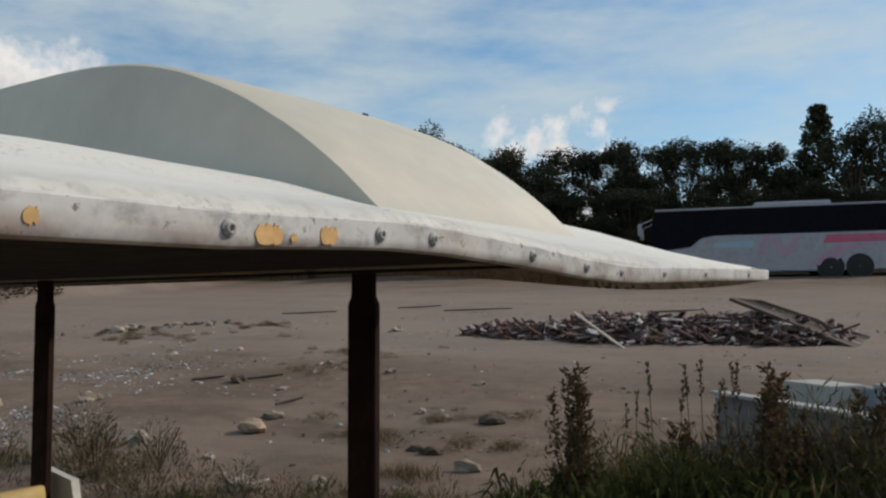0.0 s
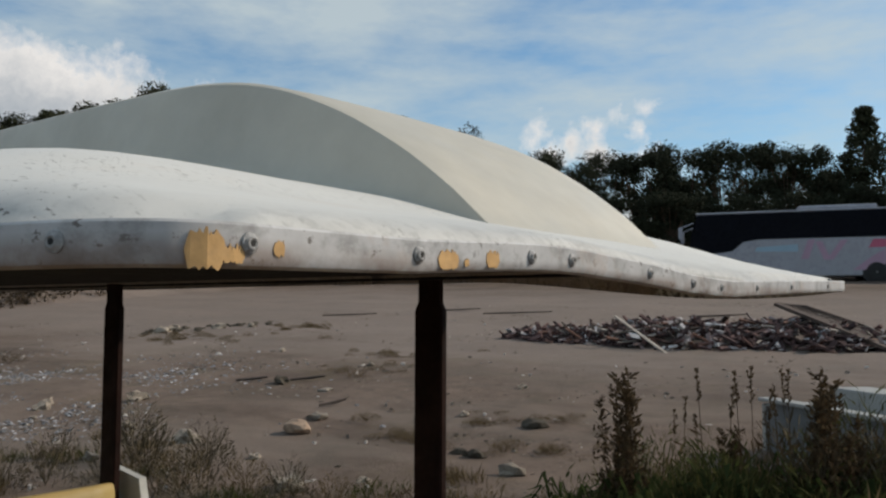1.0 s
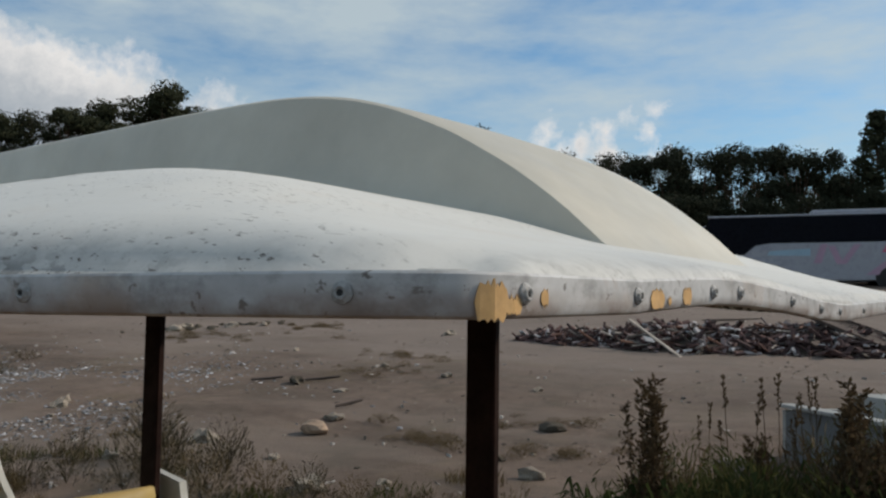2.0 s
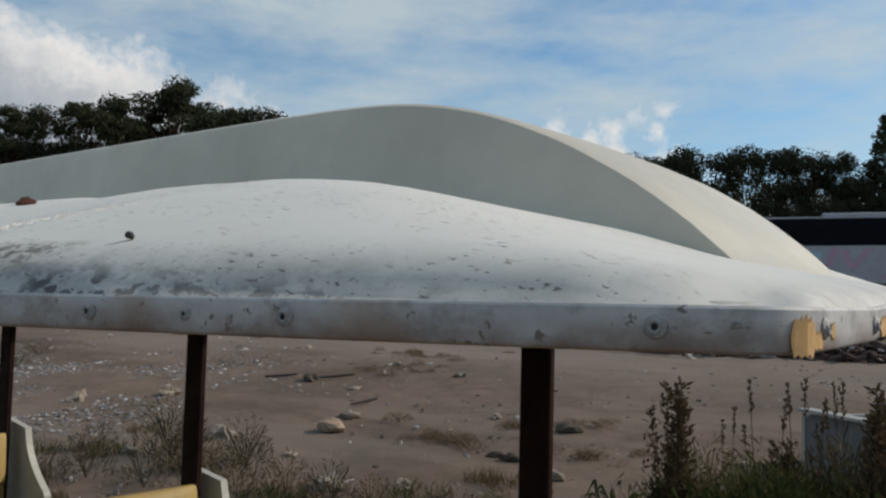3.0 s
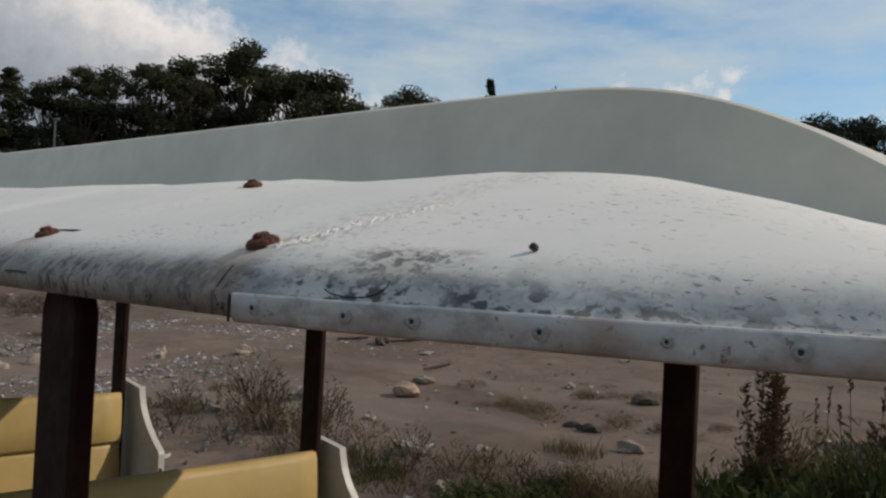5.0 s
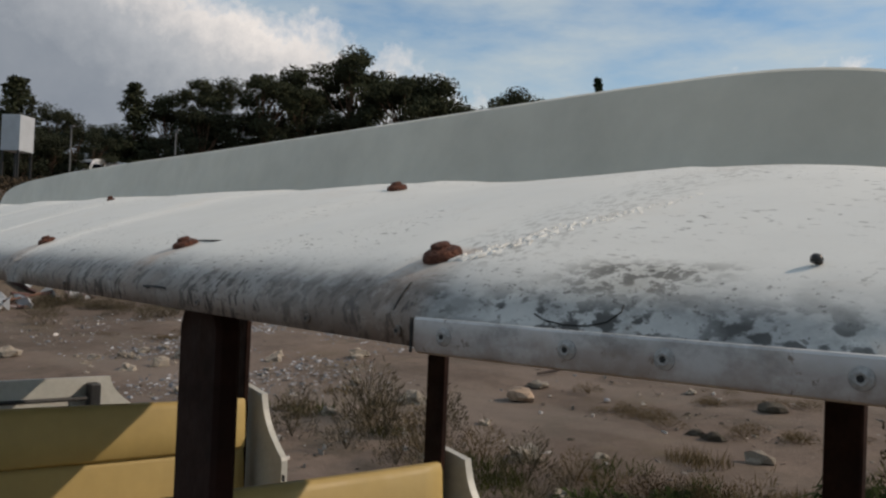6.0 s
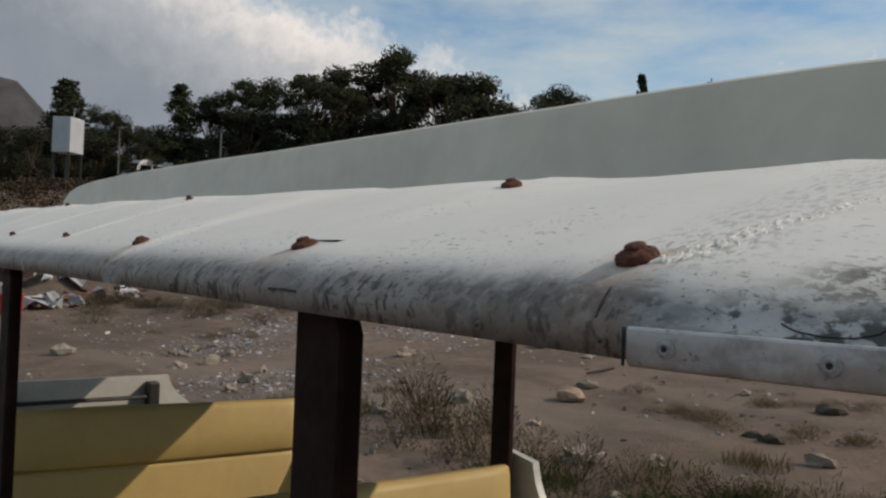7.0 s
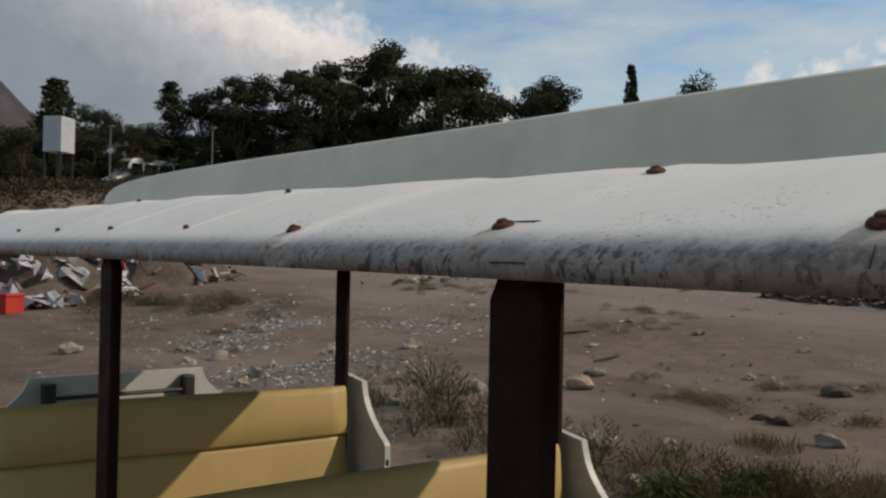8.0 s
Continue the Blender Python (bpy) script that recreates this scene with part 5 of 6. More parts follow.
# ---- scrap timber pile ----
def plank_meshes():
    out = []
    for name, mat, dims in (("plank", M_WOOD_PALE, (1.0, 0.045, 0.014)), ("plank", M_WOOD_DARK, (1.0, 0.05, 0.02)), ("plank", M_WOOD_RED, (1.0, 0.04, 0.02)), ("sheet", M_SHEET, (0.42, 0.28, 0.01)), ("plank", M_WOOD_DARK, (0.7, 0.12, 0.02))):
        bm = boxed(-dims[0], dims[0], -dims[1], dims[1], -dims[2], dims[2])
        for v in bm.verts:
            v.co.z += 0.03 * noise.noise(v.co * 2)
            v.co.y += 0.02 * noise.noise(v.co * 3 + Vector((5, 0, 0)))
        out.append((name, mesh_of(name, bm, mat)))
    return out


PLANKS = plank_meshes()


def mound(parent, cx, cy, rx, ry, h, seed, mat):
    bm = bmesh.new()
    n = 26
    rows = []
    for i in range(n + 1):
        row = []
        for j in range(n + 1):
            a, b = -1.15 + 2.3 * i / n, -1.15 + 2.3 * j / n
            k = max(0.0, 1 - a * a - b * b)
            x, y = cx + a * rx, cy + b * ry
            z = ground_z(x, y) - 0.06 + h * k ** 0.7 * (0.75 + 0.7 * noise.noise(Vector((a * 2.6 + seed, b * 2.6, seed)))) + 0.08 * noise.noise(Vector((a * 9, b * 9, seed)))* (k > 0)
            row.append(bm.verts.new((x, y, z)))
        rows.append(row)
    for p, q in zip(rows, rows[1:]):
        for j in range(n):
            bm.faces.new((p[j], q[j], q[j + 1], p[j + 1]))
    part("earth_mound", bm, mat, parent, "", True)


def mound_z(x, y, cx, cy, rx, ry, h):
    k = max(0.0, 1 - ((x - cx) / rx) ** 2 - ((y - cy) / ry) ** 2)
    return ground_z(x, y) + h * 0.75 * k ** 0.7


random.seed(33)
pile = new("scrap_timber_pile")
tagged(pile, "low pile of broken planks, laths and scrap on the dirt", "scrap pile")
mounds = [(-8.55, 18.4, 1.45, 0.8, 0.14), (-6.2, 18.6, 2.1, 1.2, 0.44), (-3.9, 19.2, 1.8, 1.2, 0.46)]
for i, mm in enumerate(mounds):
    mound(pile, *mm, i + 1, M_EARTH)
for i in range(290):
    mm = mounds[random.choices((0, 1, 2), (0.28, 0.45, 0.27))[0]]
    a, r = random.uniform(0, 6.28), random.random() ** 0.6 * 1.08
    x, y = mm[0] + math.cos(a) * r * mm[2], mm[1] + math.sin(a) * r * mm[3]
    nm, pme = PLANKS[random.choices((0, 1, 2, 3, 4), (0.34, 0.30, 0.24, 0.07, 0.05))[0]]
    s = random.uniform(0.10, 0.52) * random.uniform(0.6, 1.0)
    m = Matrix.Translation((x, y, mound_z(x, y, *mm) + random.uniform(0.0, 0.16))) @ Matrix.Rotation(random.gauss(0.1, 0.8), 4, "Z") @ Matrix.Rotation(random.gauss(0, 0.3), 4, "Y") @ Matrix.Rotation(random.uniform(-0.7, 0.7), 4, "X") @ Matrix.Diagonal((s, random.uniform(0.35, 0.9), 0.9, 1))
    shared(nm, pme, pile, m)
M_BITS = island_material("mixed scrap", [(0.0, (0.050, 0.034, 0.034)), (0.5, (0.095, 0.060, 0.056)), (0.78, (0.17, 0.10, 0.09)), (0.88, (0.30, 0.255, 0.25)), (1.0, (0.68, 0.66, 0.65))])


def scrap_bits(parent, mounds_, n, big):
    P, F = [], []
    for i in range(n):
        mm = random.choice(mounds_)
        a, r = random.uniform(0, 6.28), random.random() ** 0.55 * 1.12
        x, y = mm[0] + math.cos(a) * r * mm[2], mm[1] + math.sin(a) * r * mm[3]
        ln, wd, th = random.uniform(0.06, 0.34) * big, random.uniform(0.012, 0.05) * big, random.uniform(0.006, 0.03)
        m = Matrix.Translation((x, y, mound_z(x, y, *mm) + random.uniform(-0.02, 0.12))) @ Euler((random.gauss(0, 0.5), random.gauss(0, 0.4), random.uniform(0, 6.28))).to_matrix().to_4x4()
        k = len(P)
        for sx, sy, sz in ((-1, -1, -1), (1, -1, -1), (1, 1, -1), (-1, 1, -1), (-1, -1, 1), (1, -1, 1), (1, 1, 1), (-1, 1, 1)):
            P.append(tuple(m @ Vector((sx * ln, sy * wd, sz * th))))
        F += [tuple(k + q for q in f) for f in ((0, 3, 2, 1), (4, 5, 6, 7), (0, 1, 5, 4), (1, 2, 6, 5), (2, 3, 7, 6), (3, 0, 4, 7))]
    me = bpy.data.meshes.new("splinter_litter")
    me.from_pydata(P, [], F)
    me.materials.append(M_BITS)
    o = new("splinter_litter", me)
    o.parent = parent
    tagged(o, "small mixed splinters and laths", kind="stuff")


scrap_bits(pile, mounds, 1700, 0.95)
# leaning dark boards at the pile's end
for i in range(12):
    m = Matrix.Translation((-2.95 + i * 0.05, 18.7 + 0.10 * i, ground_z(-2.5, 18.7 + 0.1 * i) + 0.36 - 0.012 * i)) @ Matrix.Rotation(radians(-20 + 3 * i), 4, "Z") @ Matrix.Rotation(radians(20), 4, "Y") @ Matrix.Diagonal((1.5, 1.6, 1.6, 1))
    shared("plank", PLANKS[0 if i == 3 else 1][1], pile, m)
m = Matrix.Translation((-6.5, 17.2, ground_z(-6.5, 17.2) + 0.30)) @ Matrix.Rotation(radians(-30), 4, "Z") @ Matrix.Rotation(radians(24), 4, "Y") @ Matrix.Diagonal((0.9, 0.7, 1, 1))
shared("plank", PLANKS[0][1], pile, m)

# ---- demolition heap with pale sheets ----
heap_o = new("demolition_heap")
tagged(heap_o, "high heap of torn pale sheets, earth and scrap", "rubble heap")
hm = [(-25.0, 7.2, 2.2, 2.7, 2.5), (-27.6, 11.6, 2.4, 3.0, 2.1), (-24.6, 4.2, 2.0, 2.0, 2.0)]
for i, mm in enumerate(hm):
    mound(heap_o, *mm, i + 5, M_EARTH)
sheet_bm = boxed(-0.35, 0.35, -0.28, 0.28, -0.006, 0.006)
bmesh.ops.subdivide_edges(sheet_bm, edges=sheet_bm.edges[:], cuts=2, use_grid_fill=True)
for v in sheet_bm.verts:
    v.co.z += 0.26 * noise.noise(v.co * 5 + Vector((2, 2, 2)))
    v.co.x += 0.08 * noise.noise(v.co * 5)
sheet_me = mesh_of("sheet", sheet_bm, M_SHEET)
for i in range(290):
    w = random.choices((0, 1, 2), (0.60, 0.25, 0.15))[0]
    mm = hm[w]
    a, r = random.uniform(0, 6.28), random.random() ** 0.55 * 1.05
    x, y = mm[0] + math.cos(a) * r * mm[2], mm[1] + math.sin(a) * r * mm[3]
    k = random.random()
    if w == 1:
        k = k * 0.5 + 0.5
    if k < 0.85:
        nm, pme = "sheet", sheet_me
    else:
        nm, pme = PLANKS[random.choices((0, 1, 2), (0.3, 0.35, 0.35))[0]]
    s = random.uniform(0.35, 1.05) if nm == "sheet" else random.uniform(0.4, 1.0)
    slope_x, slope_y = -(x - mm[0]) / mm[2] * 0.8, -(y - mm[1]) / mm[3] * 0.8
    n = Vector((-slope_x, -slope_y, 1)).normalized()
    m = Matrix.Translation((x, y, mound_z(x, y, *mm) + random.uniform(0.04, 0.22))) @ n.to_track_quat("Z", "Y").to_matrix().to_4x4() @ Matrix.Rotation(random.uniform(0, 6.28), 4, "Z") @ Matrix.Rotation(random.gauss(0, 0.4), 4, "X") @ Matrix.Diagonal((s, s, 1, 1))
    shared(nm, pme, heap_o, m)
scrap_bits(heap_o, hm, 900, 1.3)
crate = new("red_crate")
crate.location = (-22.6, 6.05, on_ground(-22.6, 6.05))
crate.rotation_euler = (0, 0, 0.4)
part("body", boxed(-0.35, 0.35, -0.25, 0.25, 0, 0.42, bevel=0.03), M_RED, crate)
part("rim", boxed(-0.38, 0.38, -0.28, 0.28, 0.40, 0.46, bevel=0.02), M_RED, crate)
tagged(crate, "bright red plastic crate beside the heap", "crate")
for x, y, k in ((-24.2, 9.35, 1.0), (-24.6, 9.55, 0.8), (-23.8, 9.5, 0.6)):
    o = obj("red_scrap", lump(3 + k, 0.34 * k, 0.22 * k, 0.16 * k, 0.5), M_RED)
    o.location = (x, y, mound_z(x, y, *hm[0]) + 0.12)
    o.parent = heap_o


# ---- weeds, grass and brush ----
def weed_mesh(name, seed, h, kind):
    rng = np.random.default_rng(seed)
    P, F = [], []

    def leaf(c, d, ln, wd):
        d = np.array(d, float)
        d /= np.linalg.norm(d)
        s = np.cross(d, rng.normal(size=3))
        s /= np.linalg.norm(s)
        k = len(P)
        c = np.array(c, float)
        P.extend([tuple(c), tuple(c + d * ln * 0.5 + s * wd), tuple(c + d * ln), tuple(c + d * ln * 0.5 - s * wd)])
        F.append((k, k + 1, k + 2, k + 3))

    def blade(c, d, ln, wd, droop):
        """A leaf of two pieces that bends over at its middle."""
        d = np.array(d, float)
        d /= np.linalg.norm(d)
        side = np.cross(d, (0, 0, 1.0)) + rng.normal(size=3) * 0.15
        side /= np.linalg.norm(side)
        c = np.array(c, float)
        mid = c + d * ln * 0.55
        e = d * np.array([1.1, 1.1, 0.2]) - np.array([0, 0, droop])
        tip = mid + e / np.linalg.norm(e) * ln * 0.5
        k = len(P)
        P.extend([tuple(c - side * wd * 0.3), tuple(c + side * wd * 0.3), tuple(mid + side * wd), tuple(mid - side * wd)])
        P.extend([tuple(mid - side * wd), tuple(mid + side * wd), tuple(tip + side * wd * 0.15), tuple(tip - side * wd * 0.15)])
        F.append((k, k + 1, k + 2, k + 3))
        F.append((k + 4, k + 5, k + 6, k + 7))

    def stem(p, q, w):
        p, q = np.array(p, float), np.array(q, float)
        for ang in (0, 1.57):
            s = np.array([math.cos(ang), math.sin(ang), 0]) * w
            k = len(P)
            P.extend([tuple(p - s), tuple(p + s), tuple(q + s * 0.5), tuple(q - s * 0.5)])
            F.append((k, k + 1, k + 2, k + 3))
    if kind == "dock":
        for i in range(110):
            a = rng.random() * 6.28
            r = 0.20 * math.sqrt(rng.random())
            z = h * 0.65 * rng.random() ** 1.1
            blade((math.cos(a) * r, math.sin(a) * r, z), (math.cos(a) + rng.normal() * 0.4, math.sin(a) + rng.normal() * 0.4, 0.8 + 0.9 * rng.random()), 0.14 + 0.20 * rng.random(), 0.010 + 0.020 * rng.random(), 0.2 + 0.9 * rng.random())
        for i in range(90):
            a = rng.random() * 6.28
            r = 0.42 * math.sqrt(rng.random())
            leaf((math.cos(a) * r * 0.8, math.sin(a) * r * 0.8, h * 0.8 * rng.random() * (1 - (r / 0.5) ** 2)), (math.cos(a) + rng.normal() * 0.5, math.sin(a) + rng.normal() * 0.5, 0.35 + 0.7 * rng.random()), 0.05 + 0.06 * rng.random(), 0.008 + 0.011 * rng.random())
    elif kind == "spire":
        for st in range(5):
            a = rng.random() * 6.28
            r = rng.random() * 0.13
            hh = h * (1 - 0.45 * rng.random() * (st > 0))
            bx, by = math.cos(a) * r, math.sin(a) * r
            tx, ty = bx * 1.7 + rng.normal() * 0.03, by * 1.7 + rng.normal() * 0.03
            stem((bx, by, 0), (tx, ty, hh), 0.006)
            for i in range(230):
                f = 0.2 + 0.8 * rng.random()
                w = 0.19 * (1 - f) ** 1.2 + 0.020
                c = (bx + (tx - bx) * f + rng.normal() * w * 0.6, by + (ty - by) * f + rng.normal() * w * 0.6, hh * f + rng.normal() * 0.01)
                leaf(c, (rng.normal(), rng.normal(), 0.9), 0.03 + 0.05 * rng.random(), 0.012)
    elif kind == "stalk":
        for st in range(3):
            bx, by = rng.normal() * 0.08, rng.normal() * 0.08
            hh = h * rng.uniform(0.75, 1.0)
            tx, ty = bx + rng.normal() * 0.07, by + rng.normal() * 0.07
            stem((bx, by, 0), (tx, ty, hh), 0.005)
            for i in range(46):
                f = 0.82 + 0.18 * rng.random()
                leaf((bx + (tx - bx) * f + rng.normal() * 0.008, by + (ty - by) * f + rng.normal() * 0.008, hh * f), (rng.normal() * 0.5, rng.normal() * 0.5, 1), 0.03, 0.008)
            for i in range(9):
                f = rng.random() * 0.7
                leaf((bx + (tx - bx) * f, by + (ty - by) * f, hh * f), (rng.normal(), rng.normal(), 0.5), 0.12, 0.01)
    elif kind == "bush":
        for i in range(560):
            a = rng.random() * 6.28
            r = 0.42 * math.sqrt(rng.random())
            z = h * rng.random() ** 0.8 * (1 - (r / 0.5) ** 2)
            leaf((math.cos(a) * r, math.sin(a) * r, z), (math.cos(a) + rng.normal() * 0.6, math.sin(a) + rng.normal() * 0.6, 0.8 + rng.random()), 0.05 + 0.09 * rng.random(), 0.003 + 0.006 * rng.random())
        for i in range(14):
            a = rng.random() * 6.28
            stem((0, 0, 0), (math.cos(a) * 0.3, math.sin(a) * 0.3, h * 0.8), 0.006)
    else:
        for i in range(130):
            a = rng.random() * 6.28
            r = 0.3 * math.sqrt(rng.random())
            leaf((math.cos(a) * r, math.sin(a) * r, 0), (rng.normal() * 0.35, rng.normal() * 0.35, 1), h * rng.uniform(0.4, 1.0), 0.004 + 0.004 * rng.random())
    me = bpy.data.meshes.new(name)
    me.from_pydata(P, [], F)
    return me


def with_mat(me, mat):
    me.materials.append(mat)
    return me


SPIRE = [with_mat(weed_mesh("dock_weed", s, 1.38, "spire"), M_SEED) for s in (1, 2)]
STALK = [with_mat(weed_mesh("dry_stalk", s, 1.45, "stalk"), M_SEED) for s in (3, 4, 5)]
BUSHG = [with_mat(weed_mesh("green_weed", s, 0.75, "bush"), M_WEED) for s in (6, 7)]
DOCK = [with_mat(weed_mesh("green_dock", s, 0.85, "dock"), M_DOCK) for s in (15, 16)]
BUSHD = [with_mat(weed_mesh("dry_weed", s, 0.7, "bush"), M_DRY) for s in (8, 9)]
BUSHB = [with_mat(weed_mesh("brown_bush", s, 0.8, "bush"), M_BRUSH) for s in (12, 13)]
BUSHW = [with_mat(weed_mesh("withered_weed", s, 0.8, "bush"), M_SEED) for s in (18, 19)]
TUFT = [with_mat(weed_mesh("grass_tuft", s, 0.30, "tuft"), M_WEED) for s in (10,)] + [with_mat(weed_mesh("grass_tuft", s, 0.32, "tuft"), M_DRY) for s in (11,)]
LABEL = {"withered_weed": "dark withered weeds standing among green ones", "dock_weed": "tall dark dock weed gone to seed", "dry_stalk": "thin dry stalk with a seed head", "green_weed": "leafy green weeds along the edge of the yard",
         "green_dock": "dark green broad-leaved dock growing thickly", "dry_weed": "straw-coloured dry weeds along the edge of the yard", "brown_bush": "brown half-bare low bushes on the dirt", "grass_tuft": "thin rough grass tufts on the dirt"}


LOW = {}


def sow(me, x, y, s=1.0, sz=None):
    k = me.name.split(".")[0]
    m = Matrix.Translation((x, y, on_ground(x, y, -0.03))) @ Matrix.Rotation(random.uniform(0, 6.28), 4, "Z") @ Matrix.Diagonal((s, s, sz or s, 1))
    if k in ("dock_weed", "dry_stalk"):
        o = new(k, me)
        o.matrix_world = m
        tagged(o, LABEL[k], "weed", group=k.replace("_", " ") + " growth")
    else:
        LOW.setdefault((k, me.materials[0].name), []).append((me, m))


def settle():
    """Join the low growth nobody could count into one spread of each kind."""
    for (k, mat), items in LOW.items():
        P, F, base = [], [], 0
        for me, m in items:
            co = np.empty(len(me.vertices) * 3)
            me.vertices.foreach_get("co", co)
            M = np.array(m)
            P.append(co.reshape(-1, 3) @ M[:3, :3].T + M[:3, 3])
            F.append(np.arange(len(me.vertices)).reshape(-1, 4) + base)
            base += len(me.vertices)
        big = bpy.data.meshes.new(k)
        big.from_pydata(np.concatenate(P).tolist(), [], np.concatenate(F).tolist())
        big.materials.append(bpy.data.materials[mat])
        tagged(new(k, big), LABEL[k], "weeds" if k != "grass_tuft" else "grass", kind="stuff")


random.seed(44)
for x, y, s in ((-2.36, 5.77, 1.0), (-2.42, 5.95, 0.85), (-0.95, 6.3, 0.80)):
    sow(random.choice(SPIRE), x, y, s)
for x, y, s in ((-1.83, 6.25, 1.0), (-1.60, 6.4, 0.98), (-2.15, 6.5, 0.85), (-1.40, 6.7, 0.9), (-1.15, 6.9, 0.8)):
    sow(random.choice(STALK), x, y, s)
for i in range(44):
    x = random.uniform(-2.8, 0.3)
    y = random.uniform(5.3, 7.6)
    sow(random.choice(BUSHG if random.random() < 0.55 else (BUSHD if random.random() < 0.5 else BUSHB)), x, y, random.uniform(0.5, 0.95))
for i in range(60):
    sow(random.choice(DOCK), random.uniform(-2.3, 0.4), random.uniform(5.1, 6.5), random.uniform(0.5, 0.95))
for i in range(22):
    sow(random.choice(DOCK + BUSHG), random.uniform(-2.1, -0.4), random.uniform(5.6, 6.4), random.uniform(0.8, 1.05), random.uniform(1.0, 1.35))
for i in range(22):
    sow(random.choice(DOCK + BUSHG + BUSHB), random.uniform(-4.6, -2.2), random.uniform(5.0, 6.0), random.uniform(0.4, 0.8), random.uniform(0.18, 0.42))
for i in range(20):
    sow(random.choice(BUSHB + BUSHG), random.uniform(-1.35, 0.35), random.uniform(5.7, 6.6), random.uniform(0.9, 1.25))
for i in range(46):
    sow(random.choice(TUFT[1:] + BUSHD), random.uniform(-0.9, 0.6), random.uniform(4.3, 5.3), random.uniform(0.5, 0.9), random.uniform(0.7, 1.2))
# low straw and olive growth reaching out over the dirt
for i in range(34):
    x = random.uniform(-4.4, -1.9)
    sow(random.choice(BUSHD + BUSHG + BUSHW + DOCK), x, random.uniform(4.7, 5.9) - 0.1 * (x + 2), random.uniform(0.4, 0.7), random.uniform(0.28, 0.5))
for i in range(26):
    sow(random.choice(DOCK + BUSHG), random.uniform(-2.7, -1.6), random.uniform(5.2, 6.2), random.uniform(0.6, 0.95), random.uniform(0.75, 1.1))
# taller brown growth before the tub, and straw-dry grass along its foot
for i in range(34):
    sow(random.choice(BUSHB + BUSHW + BUSHG), random.uniform(-1.5, 0.6), random.uniform(6.0, 7.6), random.uniform(0.8, 1.15), random.uniform(1.0, 1.5))
for x, y, s in ((-1.08, 6.1, 1.0), (-0.98, 6.0, 0.9), (-0.55, 6.4, 0.9), (-1.75, 6.2, 0.7)):
    sow(random.choice(SPIRE), x, y, s)
for i in range(70):
    x = random.uniform(-3.2, 0.5)
    sow(TUFT[1], x, random.uniform(4.6, 6.0), random.uniform(0.7, 1.3), random.uniform(0.8, 1.6))
for i in range(26):
    sow(random.choice(BUSHW + BUSHD), random.uniform(-3.6, 0.3), random.uniform(4.7, 5.5), random.uniform(0.4, 0.8), random.uniform(0.5, 0.9))
for x, y, s in ((-8.0, 6.1, 0.95), (-7.4, 5.8, 0.8), (-7.1, 6.3, 0.72), (-9.0, 5.9, 0.5)):
    sow(random.choice(BUSHB), x, y, s)
    sow(random.choice(BUSHB + BUSHD), x + random.uniform(-0.4, 0.4), y + random.uniform(-0.3, 0.3), s * 0.7)
for i in range(18):
    d = random.uniform(-8.5, -2.9)
    sow(random.choice(BUSHG + BUSHD + BUSHB if d > -5.0 else BUSHD + BUSHB), d, random.uniform(4.6, 5.8) + 0.12 * (d + 8) * random.random(), random.uniform(0.25, 0.75))
for i in range(46):
    x = random.uniform(-10, -1)
    y = random.gauss(5.8, 0.8)
    sow(random.choice(TUFT), x, y, random.uniform(0.5, 1.0), random.uniform(0.4, 0.8))
for cx, cy, n, sp in ((-5.2, 9.9, 16, 0.5), (-11.0, 14.5, 20, 0.9), (-17.5, 15.2, 20, 1.4), (-6.0, 8.4, 12, 0.6), (-15.5, 7.8, 14, 0.8), (-4.2, 8.6, 12, 0.5), (-18.6, 15.6, 30, 0.9), (-17.0, 18.6, 30, 0.9), (-9.6, 12.8, 12, 0.7)):
    for i in range(n):
        sow(random.choice(TUFT[1:] + BUSHD), random.gauss(cx, sp), random.gauss(cy, sp * 0.5), random.uniform(0.25, 0.5), random.uniform(0.10, 0.22))
# brown growth along the track edge and over the embankment
for i in range(46):
    x, y = random.gauss(-20.5, 1.7), random.gauss(9.2, 0.9)
    sow(random.choice(BUSHB), x, y, random.uniform(0.4, 0.9), random.uniform(0.25, 0.5))
settle()
M_SCRUB = leaf_material("dark dry scrub", (0.040, 0.030, 0.021), (0.068, 0.051, 0.034))
brush = [(x, y, ground_z(x, y) + 0.15, random.uniform(0.5, 1.0), 170) for x, y in ((random.uniform(-46, -36), random.uniform(-2, 26)) for _ in range(420))]
tagged(new("embankment_brush", scatter_mesh("embankment_brush", brush, M_SCRUB, 0.08, 5, 0.5)), "brown dry scrub covering the embankment", "scrub", kind="stuff")

# ---- minibus, box and lamp posts on the embankment ----
van = new("minibus")
M_VAN = simple("white van paint", (0.70, 0.71, 0.72), 0.3, vary=0.06, scale=1.5, bump=0)
prof = [(0, 0.35), (-0.05, 0.9), (0.75, 1.15), (1.45, 2.15), (1.75, 2.28), (5.3, 2.28), (5.4, 2.1), (5.4, 0.35)]
bm = extruded(prof, (-0.95, 0.95), "y")
bmesh.ops.bevel(bm, geom=bm.edges[:], offset=0.05, segments=2, affect="EDGES")
part("body", bm, M_VAN, van)
part("windscreen", extruded([(0.82, 1.22), (0.88, 1.20), (1.44, 2.05), (1.36, 2.05)], (-0.85, 0.85), "y"), M_GLASS, van)
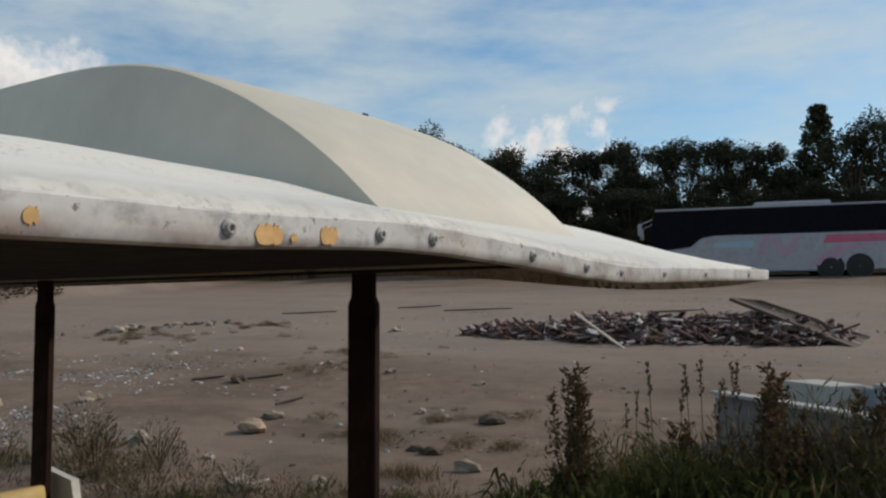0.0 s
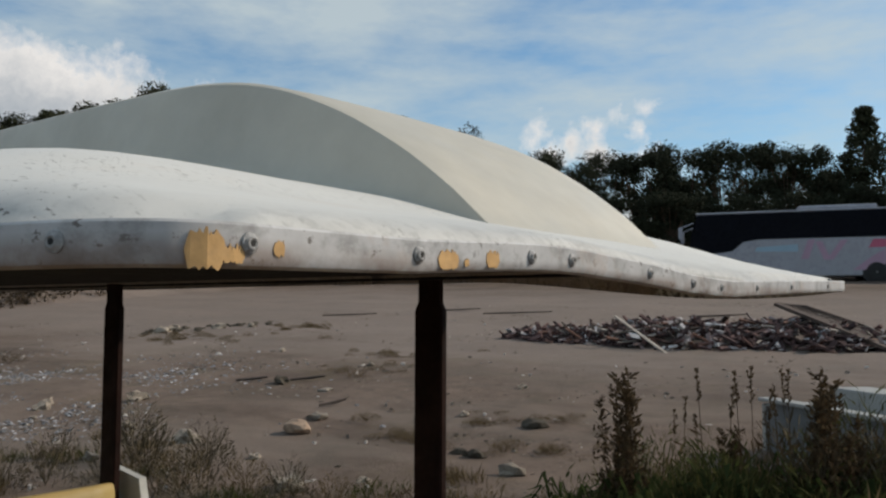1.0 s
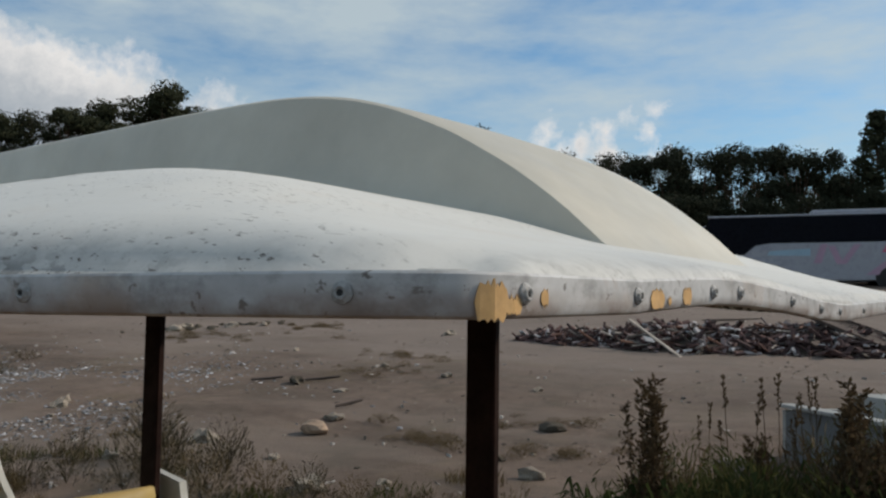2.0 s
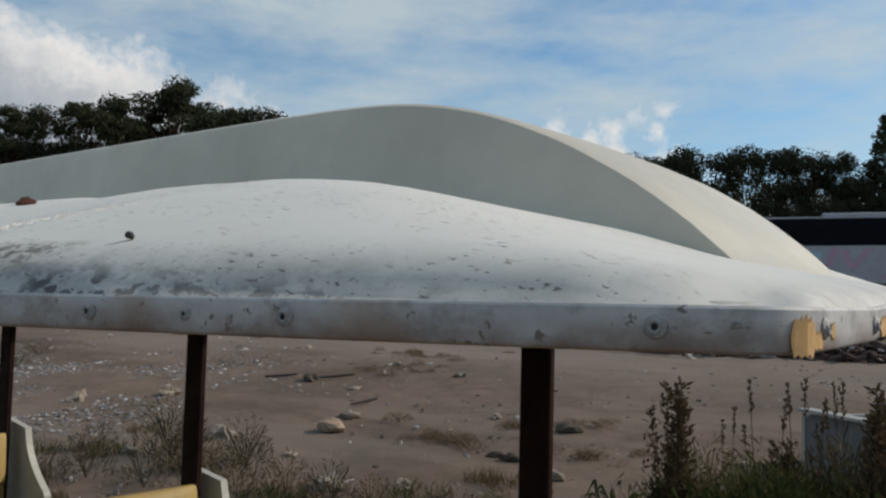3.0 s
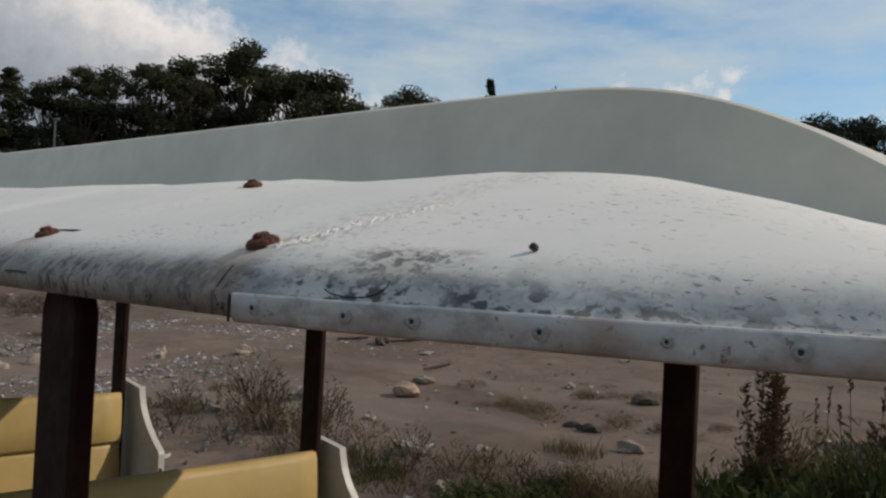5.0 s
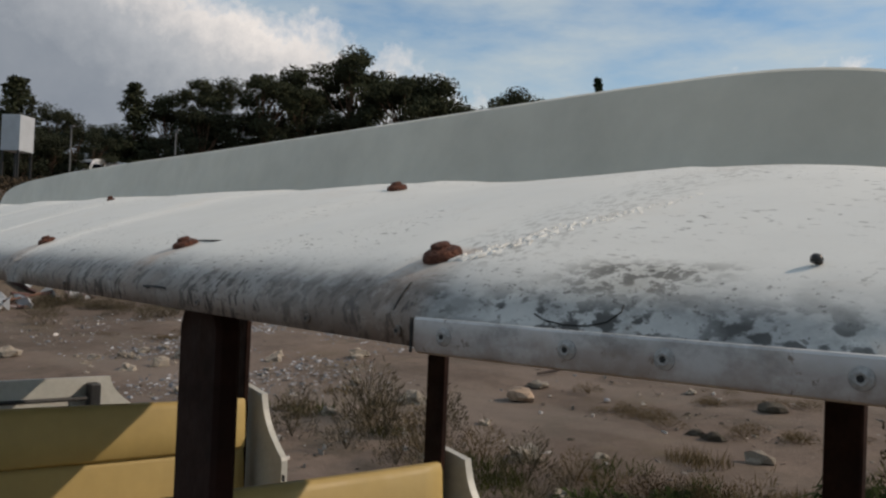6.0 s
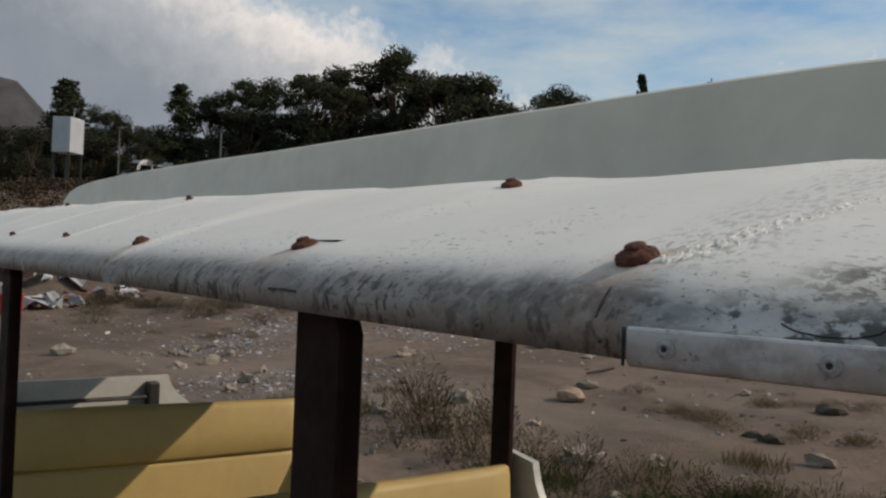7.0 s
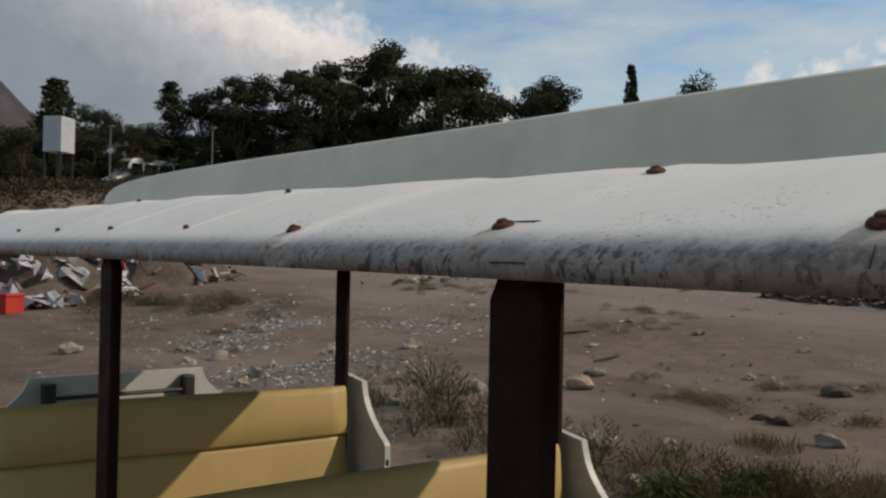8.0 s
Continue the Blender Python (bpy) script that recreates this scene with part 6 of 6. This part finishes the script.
for s in (-1, 1):
    for a, b in ((1.35, 2.4), (2.5, 3.8), (3.9, 5.2)):
        part("side_window", extruded([(a, 1.25), (b, 1.25), (b, 1.95), (a + 0.1, 1.95)], (s * 0.953 - 0.006, s * 0.953 + 0.006), "y"), M_GLASS, van)
    for x in (0.95, 4.35):
        w = new("wheel")
        w.parent = van
        w.matrix_local = Matrix.Translation((x, s * 0.86, 0.34)) @ Matrix.Rotation(radians(-90 * s), 4, "X")
        part("tyre", lathe([(0.2, -0.1), (0.32, -0.09), (0.34, -0.05), (0.34, 0.06), (0.32, 0.1), (0.2, 0.11)], 20), M_TYRE, w, "", True)
        part("rim", lathe([(0.195, -0.05), (0.195, 0.105), (0.1, 0.07), (0.04, 0.1)], 16), M_RIM, w, "", True)
van.location = (-51.4, 20.3, on_ground(-51.0, 21.5) - 0.12)
van.scale = (0.74, 0.78, 0.94)
van.rotation_euler = (0, 0, radians(98))
tagged(van, "white minibus on the road above the embankment", "minibus")

cab = new("site_cabin")
x, y = -47.2, 16.0
cab.location = (x, y, on_ground(x, y))
cab.rotation_euler = (0, 0, radians(-52))
part("box", boxed(-0.62, 0.62, -0.5, 0.5, 2.0, 3.80, bevel=0.02), simple("white sheet metal", (0.40, 0.43, 0.46), 0.5, vary=0.12, scale=1.5), cab)
for px, py in ((-0.55, -0.42), (0.55, -0.42), (-0.55, 0.42), (0.55, 0.42)):
    part("leg", boxed(px - 0.05, px + 0.05, py - 0.05, py + 0.05, -0.2, 1.998), M_BLACK, cab)
tagged(cab, "white sheet-metal box raised on thin legs", "cabin")

for brg, d, el in ((61.6, 50, 7.7), (67.6, 52, 7.4), (46.9, 53, 9.1)):
    b = radians(brg)
    x, y = -0.7 - d * math.sin(b), -0.5 + d * math.cos(b)
    z0, z1 = ground_z(x, y), 2.15 + d * math.tan(radians(el))
    lp = new("lamp_post")
    lp.location = (x, y, z0)
    bm = bmesh.new()
    rod(bm, (0, 0, -0.2), (0, 0, z1 - z0), 0.05, 0.035, 8)
    part("pole", bm, simple("galvanised steel", (0.16, 0.16, 0.155), 0.5, 0.5, vary=0.2, scale=4), lp)
    part("lamp_head", boxed(-0.12, 0.34, -0.09, 0.09, z1 - z0, z1 - z0 + 0.09, bevel=0.03), M_CHASSIS, lp)
    tagged(lp, "thin grey lamp post before the trees", "lamp post", group="lamp posts")
